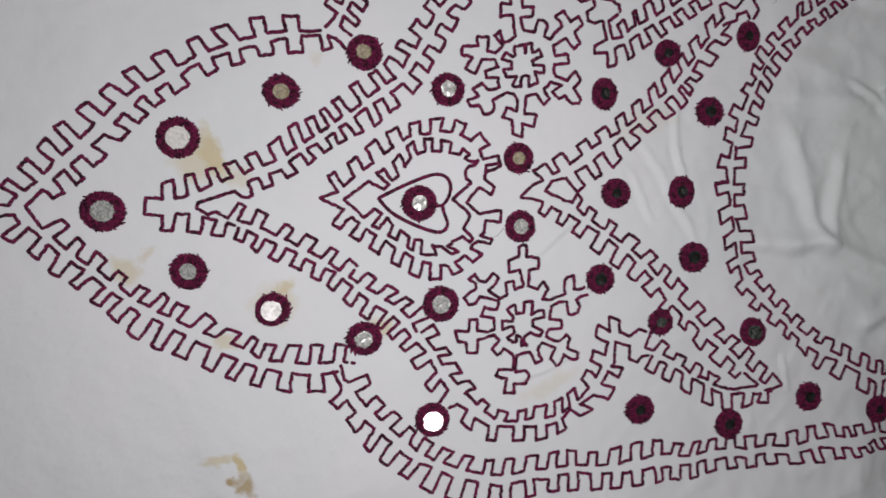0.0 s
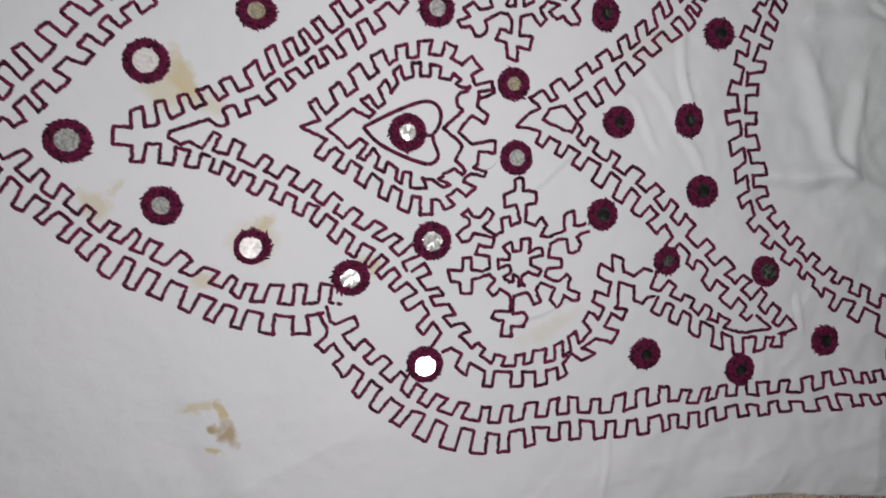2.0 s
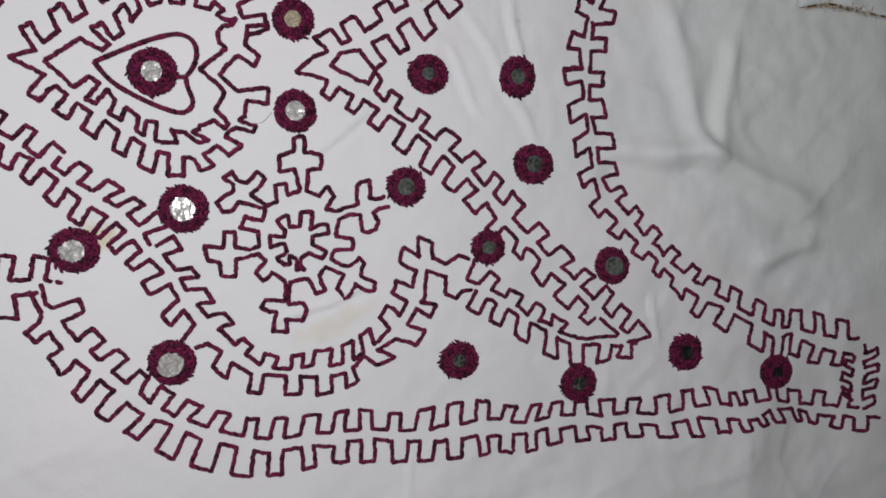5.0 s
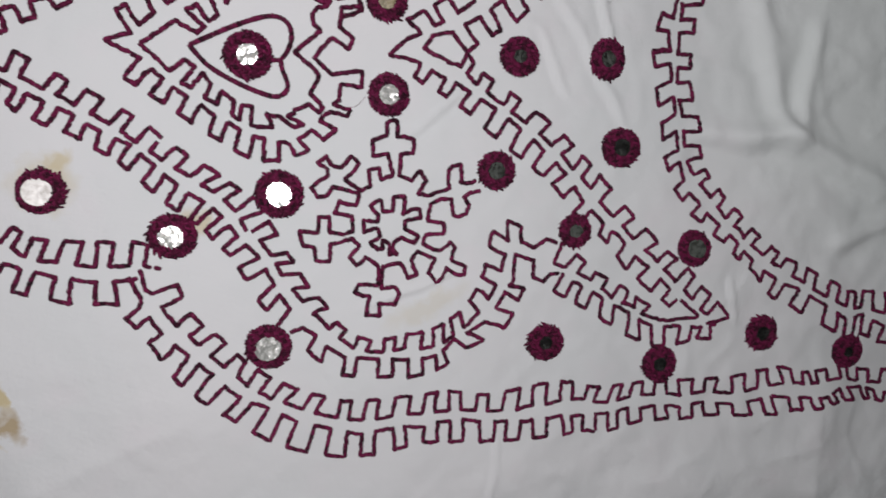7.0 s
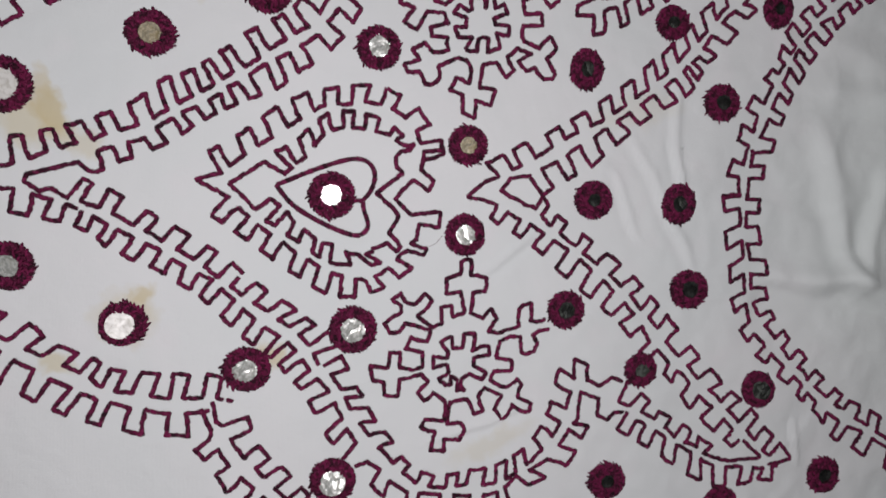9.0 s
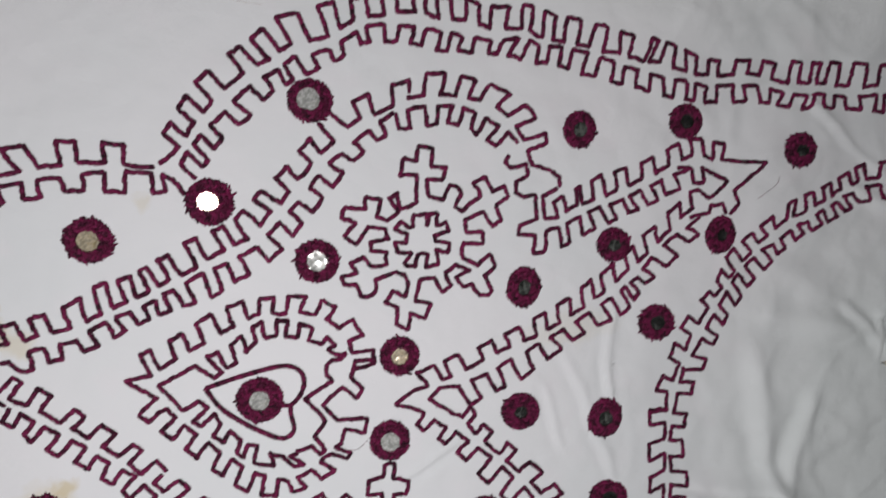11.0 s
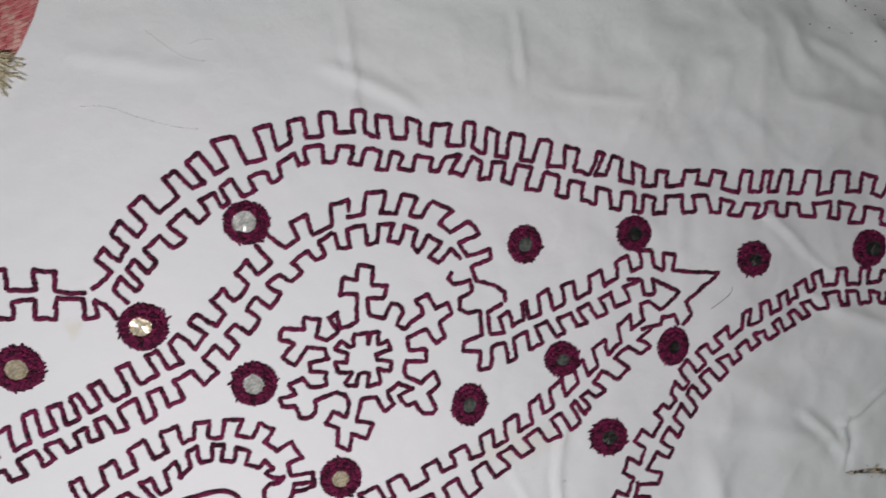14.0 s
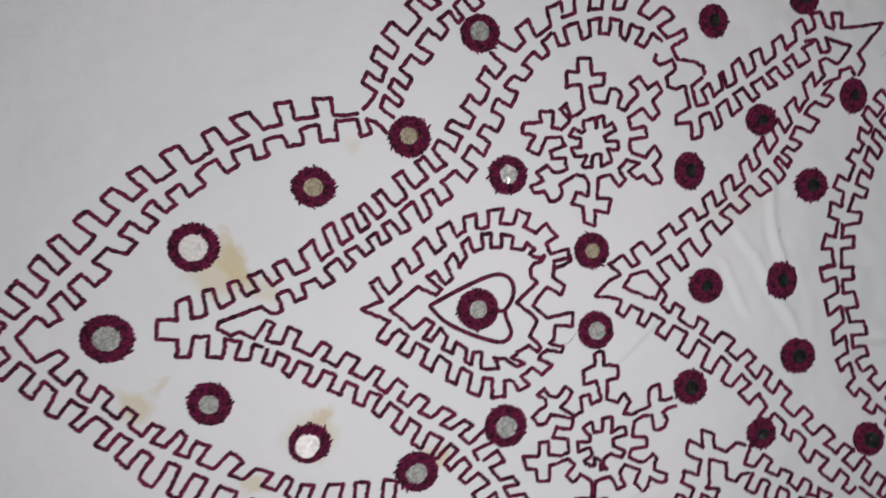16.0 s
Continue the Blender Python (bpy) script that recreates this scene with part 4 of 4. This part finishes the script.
FLOWERS["upper_2"] = [(55.8, 55.0), (53.7, 57.4), (51.0, 58.0), (42.4, 54.1), (43.1, 49.2), (40.6, 47.0), (37.2, 46.6), (34.8, 51.4), (30.2, 50.8), (28.4, 54.0), (34.6, 55.9), (31.5, 60.1), (36.4, 63.2), (40.4, 59.6), (46.5, 61.1), (45.9, 66.0), (39.3, 65.8), (38.7, 69.4), (46.2, 71.4), (44.5, 75.3), (37.5, 75.9), (33.4, 68.2), (28.3, 70.5), (32.2, 76.6), (26.0, 78.3), (27.1, 82.7), (35.4, 82.8), (35.2, 87.7), (41.2, 87.7), (40.2, 80.5), (44.5, 79.0), (48.9, 82.8), (44.3, 88.2), (47.7, 91.0), (49.8, 84.6), (55.9, 87.8)]
FLOWERS["upper_ring"] = [(55.7, 77.9), (55.3, 82.5), (60.3, 83.8), (61.2, 78.8), (62.1, 83.9), (65.3, 84.2), (65.4, 79.2), (68.8, 81.1), (70.8, 77.3), (65.0, 75.2), (65.8, 72.5), (71.8, 72.4), (71.6, 68.4), (66.1, 69.1), (68.2, 63.7), (63.1, 61.1), (63.1, 66.7), (58.8, 66.4), (58.7, 61.3), (53.9, 61.6), (56.1, 66.8), (50.3, 66.3), (48.9, 70.5), (53.7, 70.8), (53.7, 74.4), (48.2, 75.9), (50.3, 79.1), (54.2, 77.2), (55.7, 77.9)]


for side, petals in (("lower", 4), ("upper", 3)):
    motif = stitched("flower_motif", [FLOWERS[f"{side}_{k}"] for k in range(petals)], cloth, "flower outline of small stitched crosses")
    stitched("flower_centre", [FLOWERS[side + "_ring"]], motif, "toothed ring at the flower's middle")


# ---------- mirrors ----------
def sewn_mirror(x, y, r_out, r_in, squash, turn, tilt_x, tilt_y, glass_kind, label, stray=0.1):
    """A small round mirror held by a wreath of buttonhole stitches. Sizes in millimetres, tilts in degrees."""
    z = relief(x, y)
    root = tagged(new("sewn_mirror"), label, "mirror", "mirrors sewn on the cloth")
    root.location = (x * MM, y * MM, z * MM)
    root.rotation_euler = (0, 0, radians(turn))
    # the glass, a thin disc with an uneven, thread-covered rim
    bm = bmesh.new()
    bmesh.ops.create_cone(bm, cap_ends=True, segments=28, radius1=(r_in + 0.6) * MM, radius2=(r_in + 0.5) * MM, depth=0.8 * MM)
    bmesh.ops.transform(bm, verts=bm.verts, matrix=Matrix.Diagonal((1, squash, 1, 1)))
    me = bpy.data.meshes.new("mirror_glass")
    bm.to_mesh(me)
    me.materials.append(glass_kind)
    glass = new("mirror_glass", me)
    glass.parent = root
    glass.location = (0, 0, (0.9 + 0.8 * (r_in + 0.5) * math.sin(radians(math.hypot(tilt_x, tilt_y)))) * MM)
    glass.rotation_euler = (Euler((0, 0, -radians(turn))).to_matrix() @ Euler((radians(tilt_x), radians(tilt_y), 0)).to_matrix() @ Euler((0, 0, radians(turn))).to_matrix()).to_euler()
    glass["label"] = "round mirror glass"
    yarn = Yarn(5)
    mid = r_in + 0.52 * (r_out - r_in)
    # padding below the stitches
    count = 40
    for layer, (ra, za) in enumerate(((r_in + 0.75, 1.25), (mid, 1.1), (r_out - 1.2, 0.55))):
        for i in range(count):
            w0, w1 = 2 * math.pi * i / count, 2 * math.pi * (i + 1.25) / count
            yarn.stitch((ra * math.cos(w0), squash * ra * math.sin(w0), za), (ra * math.cos(w1), squash * ra * math.sin(w1), za), 1.1, 0.0)
    # wreaths of slanting stitches, leaning this way and that, with a few stray ends past the edge
    rows = 3
    for k in range(rows):
        ra, rb = r_out - (r_out - r_in) * k / rows + 0.15, r_out - (r_out - r_in) * (k + 1) / rows - 0.35
        za, zb = (0.35, 1.35) if k == 0 else (1.45 + 0.25 * k, 1.65 + 0.1 * k)
        count = round(2 * math.pi * ra / 1.45)
        for i in range(count):
            w = 2 * math.pi * (i + rng.uniform(-0.25, 0.25)) / count
            a, b = ra + rng.gauss(0, 0.2), rb + rng.gauss(0, 0.2)
            if k == 0 and rng.random() < stray:
                a += rng.uniform(0.3, 1.2)
            l = (2.2 if k % 2 else -2.4) / ra + rng.gauss(0, 0.05)
            yarn.stitch((a * math.cos(w), squash * a * math.sin(w), za), (b * math.cos(w + l), squash * b * math.sin(w + l), zb + rng.gauss(0, 0.12)), rng.uniform(0.46, 0.66), 0.4)
    # the looped edge round the glass
    count = round(2 * math.pi * r_in / 1.5)
    for i in range(count):
        w0, w1 = 2 * math.pi * (i - 0.1) / count, 2 * math.pi * (i + 1.1) / count
        ra, rb = r_in + rng.gauss(0.1, 0.22), r_in + rng.gauss(0.1, 0.22)
        yarn.stitch((ra * math.cos(w0), squash * ra * math.sin(w0), 1.65), (rb * math.cos(w1), squash * rb * math.sin(w1), 1.65), 0.42, 0.1)
    yarn.done("thread_ring", root, "wreath of maroon buttonhole stitches")
    return root


MIRRORS_LEAF = [
    (-25.2, 79, 9.3, 4, 1, 20, 5.9, 8.1),
    (-68.4, 59.3, 9.2, 4.6, 0.95, 0, -0.7, -3.6),
    (-120, 36.9, 10.6, 6.2, 0.97, 20, 0, -5.7),
    (-157.4, 1.5, 10.8, 6, 0.93, 0, 2.6, -4.2),
    (-119.1, -30.5, 9.3, 4.6, 1, 80, 1.8, 0.1),
    (-78.9, -52.6, 9.2, 5.4, 0.93, 30, -4.4, 12),
    (-32.4, -71.3, 9.7, 4.9, 0.95, 0, -5.1, 6.2),
]
MIRRORS_YOKE = [
    (0.3, -0.1, 9.6, 4.5, 1, 0, 2.8, 1.7),
    (18.1, 59.6, 8.9, 4.4, 1, 0, 7.2, -2.4),
    (9.8, -55.2, 9.9, 5.4, 1, 10, -3.1, 1.2),
    (55.9, 22.5, 8.5, 4, 1, 0, 0.4, -3),
    (55.7, -14.9, 9, 4.6, 0.96, 90, -2.4, -5),
    (2.5, -119, 9.6, 5, 1, 0, -17.6, -4.3),
    (9.5, 123.2, 9, 4.5, 0.95, 0, 6.7, 11.4),
    (106.1, 56.7, 8.8, 3.9, 0.84, 90, 2.7, -0.8),
    (144.2, 79, 7.8, 3.3, 0.95, 0, 0.6, -4.4),
    (101.5, -46.7, 8.4, 4.2, 1, 0, 2.8, -0.2),
    (137.9, -73.8, 7.7, 3.4, 1, 0, 2.6, -8.2),
    (124.3, -124.5, 8.8, 3.6, 0.97, 0, 3, 2.3),
]
MIRRORS_NECK = [
    (194.1, 88.5, 8.6, 3.4, 0.84, 90, 3.3, -3.1),
    (169.7, 46.3, 8.6, 3.9, 0.95, 0, 2.6, -4.3),
    (111.8, 1.5, 8.7, 3.4, 0.97, 0, 3, -0.2),
    (151.3, 0.9, 9.2, 4, 0.88, 90, 0.7, -4.9),
    (158.7, -37, 9.2, 4.4, 0.97, 0, 0.7, -1.9),
    (196.3, -83.6, 9, 4.6, 0.9, 120, 2.5, -11.7),
    (180.5, -138.1, 8.8, 3.8, 1, 0, 3.5, -2.7),
    (234.8, -126.6, 8.9, 4, 0.97, 90, 4.6, -3.3),
    (282.8, -138.6, 8.9, 3.2, 0.97, 0, 4.7, -2.2),
]
MIRRORS_SHOULDER = [
    (121.9, 126.2, 7.9, 3.6, 0.92, 90, 4, -3.1),
    (169.2, 135.8, 7.7, 3.6, 1, 0, 0.6, -1),
    (226.3, 130.3, 8, 3.3, 0.95, 0, 0.7, -9.2),
    (283.6, 141, 8.6, 3.8, 0.95, 60, 0.6, -12.7),
]
STAINED_AT = ((-120, 36.9), (-78.9, -52.6))
AMBER_AT = ((-25.2, 79), (-68.4, 59.3), (55.9, 22.5))
RAGGED_AT = ((-78.9, -52.6), (106.1, 56.7), (169.7, 46.3), (-68.4, 59.3), (124.3, -124.5), (234.8, -126.6), (226.3, 130.3))
for row in MIRRORS_LEAF + MIRRORS_YOKE + MIRRORS_NECK + MIRRORS_SHOULDER:
    spot, r_in = row[:2], row[3]
    if spot in STAINED_AT:
        kind, words = PALE_GLASS, "large worn mirror in a maroon wreath beside a yellow stain"
    elif spot in AMBER_AT:
        kind, words = AMBER_GLASS, "round tarnished mirror with a maroon thread wreath on white cloth"
    elif spot[0] > 100:
        kind, words = DIM_REFLECTION_GLASS, "small dark mirror with a thick maroon thread wreath on white cloth"
    else:
        kind, words = GREY_GLASS, "round dusty mirror with a maroon thread wreath on white cloth"
    sewn_mirror(*row, kind, words, 0.3 if spot in RAGGED_AT else 0.1)


# ---------- the mat below, and frayed yarn at the edges ----------
def build_mat():
    root = tagged(new("woven_mat"), "red and yellow checked woven cotton mat under the cloth", "mat")
    body = box("mat_body", -0.46, -0.30, -0.014, 0.52, 0.30, -0.0034, WEAVE)
    body.parent = root
    # raised weave where the mat shows past the cloth: short ribs in rows
    verts, faces = [], []
    patches = ((-150, 150, -60, 200, 1.1), (40, -245, 300, -203, 0.85), (150, 244, 330, 282, 1.1), (285, 24, 400, 46, 0.8))
    for x0, y0, x1, y1, size in patches:
        step_x, step_y = 2.1 * size, 1.5 * size
        for j in range(int((y1 - y0) / step_y)):
            for i in range(int((x1 - x0) / step_x)):
                cx, cy = x0 + step_x * i + rng.gauss(0, 0.12), y0 + step_y * j + rng.gauss(0, 0.12)
                n0 = len(verts)
                for u in (-1.0, -0.4, 0.4, 1.0):
                    for v, z in ((-0.75, -1.6), (-0.3, -0.2), (0.3, -0.2), (0.75, -1.6)):
                        drop = -0.25 if abs(u) > 0.9 else 0.0
                        verts.append(((cx + size * (u * 1.12 + 0.2 * v)) * MM, (cy + size * (0.92 * v + 0.7 * u)) * MM, (z + drop - 2.2) * MM))
                for a in range(3):
                    for b in range(3):
                        p = n0 + 4 * a + b
                        faces.append((p, p + 4, p + 5, p + 1))
    tagged(mesh_object("woven_ribs", verts, faces, WEAVE, root), kind="stuff")
    return root


build_mat()


def fray(name, material, label, spots, parent):
    """Loose ends of yarn: thin, bent strands lying from each spot along a heading."""
    yarn = Yarn(5)
    for x, y, length, heading, lift in spots:
        p = (x, y, lift)
        h = heading
        for _ in range(3):
            h += rng.gauss(0, 9)
            q = (p[0] + length / 3 * math.cos(radians(h)), p[1] + length / 3 * math.sin(radians(h)), max(-2.0, p[2] + rng.gauss(0, 0.35)))
            yarn.stitch(p, q, rng.uniform(0.10, 0.22), 0.05)
            p = q
    return mesh_object(name, yarn.verts, yarn.faces, material, parent, label)


# loose threads: knots in millimetres
STRAND_WHITE = [(-53.7, 159.8), (-44.5, 161.0), (-34.5, 158.8), (-21.4, 156.9), (-11.3, 156.9)]
STRAND_SNAG = [(-33.5, 191.0), (-26.3, 186.8), (-19.1, 183.3), (-11.0, 182.8)]
STRAND_SNAG_LOW = [(-17.4, 188.2), (-13.6, 190.7), (-8.9, 191.2)]
STRAND_HAIR = [(209.1, 106.7), (213.2, 110.2), (217.3, 114.2), (217.9, 117.4)]
STRAND_HAIR_LOW = [(37.5, -20.3), (42.3, -19.5), (46.3, -15.4)]


def strand(name, material, label, knots, radius, lift):
    """One loose thread lying on the cloth, through a few knots in millimetres."""
    yarn = Yarn(5)
    line = [tuple(p) for p in spline(knots, lambda i: (0, 0.2, 0.4, 0.6, 0.8))] + [knots[-1]]
    for (x0, y0), (x1, y1) in zip(line, line[1:]):
        yarn.stitch((x0, y0, relief(x0, y0) + lift), (x1, y1, relief(x1, y1) + lift), radius, 0.0, 1.0)
    return tagged(mesh_object(name, yarn.verts, yarn.faces, material), label, "thread")


for knots in (STRAND_WHITE, STRAND_SNAG, STRAND_SNAG_LOW):
    strand("pulled_thread", LINT, "pulled white thread lying on the cotton cloth", knots, 0.2, -0.04)
for knots in (STRAND_HAIR, STRAND_HAIR_LOW):
    strand("loose_thread", THREAD, "thin loose maroon thread on the white cloth", knots, 0.11, 0.1)


def hem_holes():
    """Needle marks of an unpicked hem: short dark stitches in a row below the raw edge."""
    yarn = Yarn(5)
    x = 205.0
    while x < 345:
        for drop in (11.5, 24.0):
            y = interp(x, HEM_TOP) - drop + rng.gauss(0, 0.4)
            if rng.random() < (0.85 if drop < 20 else 0.35):
                yarn.stitch((x, y, relief(x, y) + 0.05), (x + 0.75, y - 0.2, relief(x, y) + 0.05), 0.28, 0.0)
        x += rng.uniform(4.4, 6.2)
    marks = yarn.done("hem_needle_marks", cloth, "row of dark needle marks along the hem")
    tagged(marks, kind="stuff")


hem_holes()

spots = []
for _ in range(420):
    x = rng.uniform(40, 300)
    spots.append((x, interp(x, HEM_LOW) + rng.uniform(-0.5, 2), rng.uniform(1.5, 6), -90 + rng.gauss(0, 28), relief(x, interp(x, HEM_LOW)) - 0.3))
for _ in range(90):
    x = rng.uniform(290, 365)
    up = rng.random() < 0.5
    y = interp(x, SLIT) + (1 if up else -1) * interp(x, GAPE)
    spots.append((x, y, rng.uniform(1, 2.6), (-90 if up else 90) + rng.gauss(0, 35), relief(x, y) - 0.3))
tagged(fray("frayed_hem", LINT, "loose white threads at the cloth's raw edge", spots, cloth), kind="stuff")
for name, colour, many in (("red_yarn_ends", RED_YARN, 24), ("green_yarn_ends", GREEN_YARN, 40), ("gold_yarn_ends", FRAY, 90)):
    spots = []
    for _ in range(many):
        x = rng.uniform(290, 380)
        spots.append((x, interp(x, SLIT) + rng.gauss(0, 0.7 * interp(x, GAPE)), rng.uniform(1, 4), rng.uniform(0, 360), relief(x, interp(x, SLIT)) + rng.uniform(-0.6, 0.3)))
    tagged(fray(name, colour, "short loose yarn ends showing in the slit", spots, cloth), kind="stuff")
spots = [(rng.uniform(-116, -82), rng.uniform(166, 176), rng.uniform(5, 13), rng.choice((0, 180, -12)) + rng.gauss(0, 5), rng.uniform(0.3, 1.2)) for _ in range(300)]
spots += [(-90 + rng.uniform(-5, 8), 167 + rng.uniform(-2, 3), rng.uniform(4, 8), -35 + rng.gauss(0, 7), rng.uniform(0.4, 1.2)) for _ in range(110)]
tagged(fray("yarn_fringe", FRAY, "", spots, None), "frayed yellow and green yarn fringe of the mat", "fringe", kind="stuff")
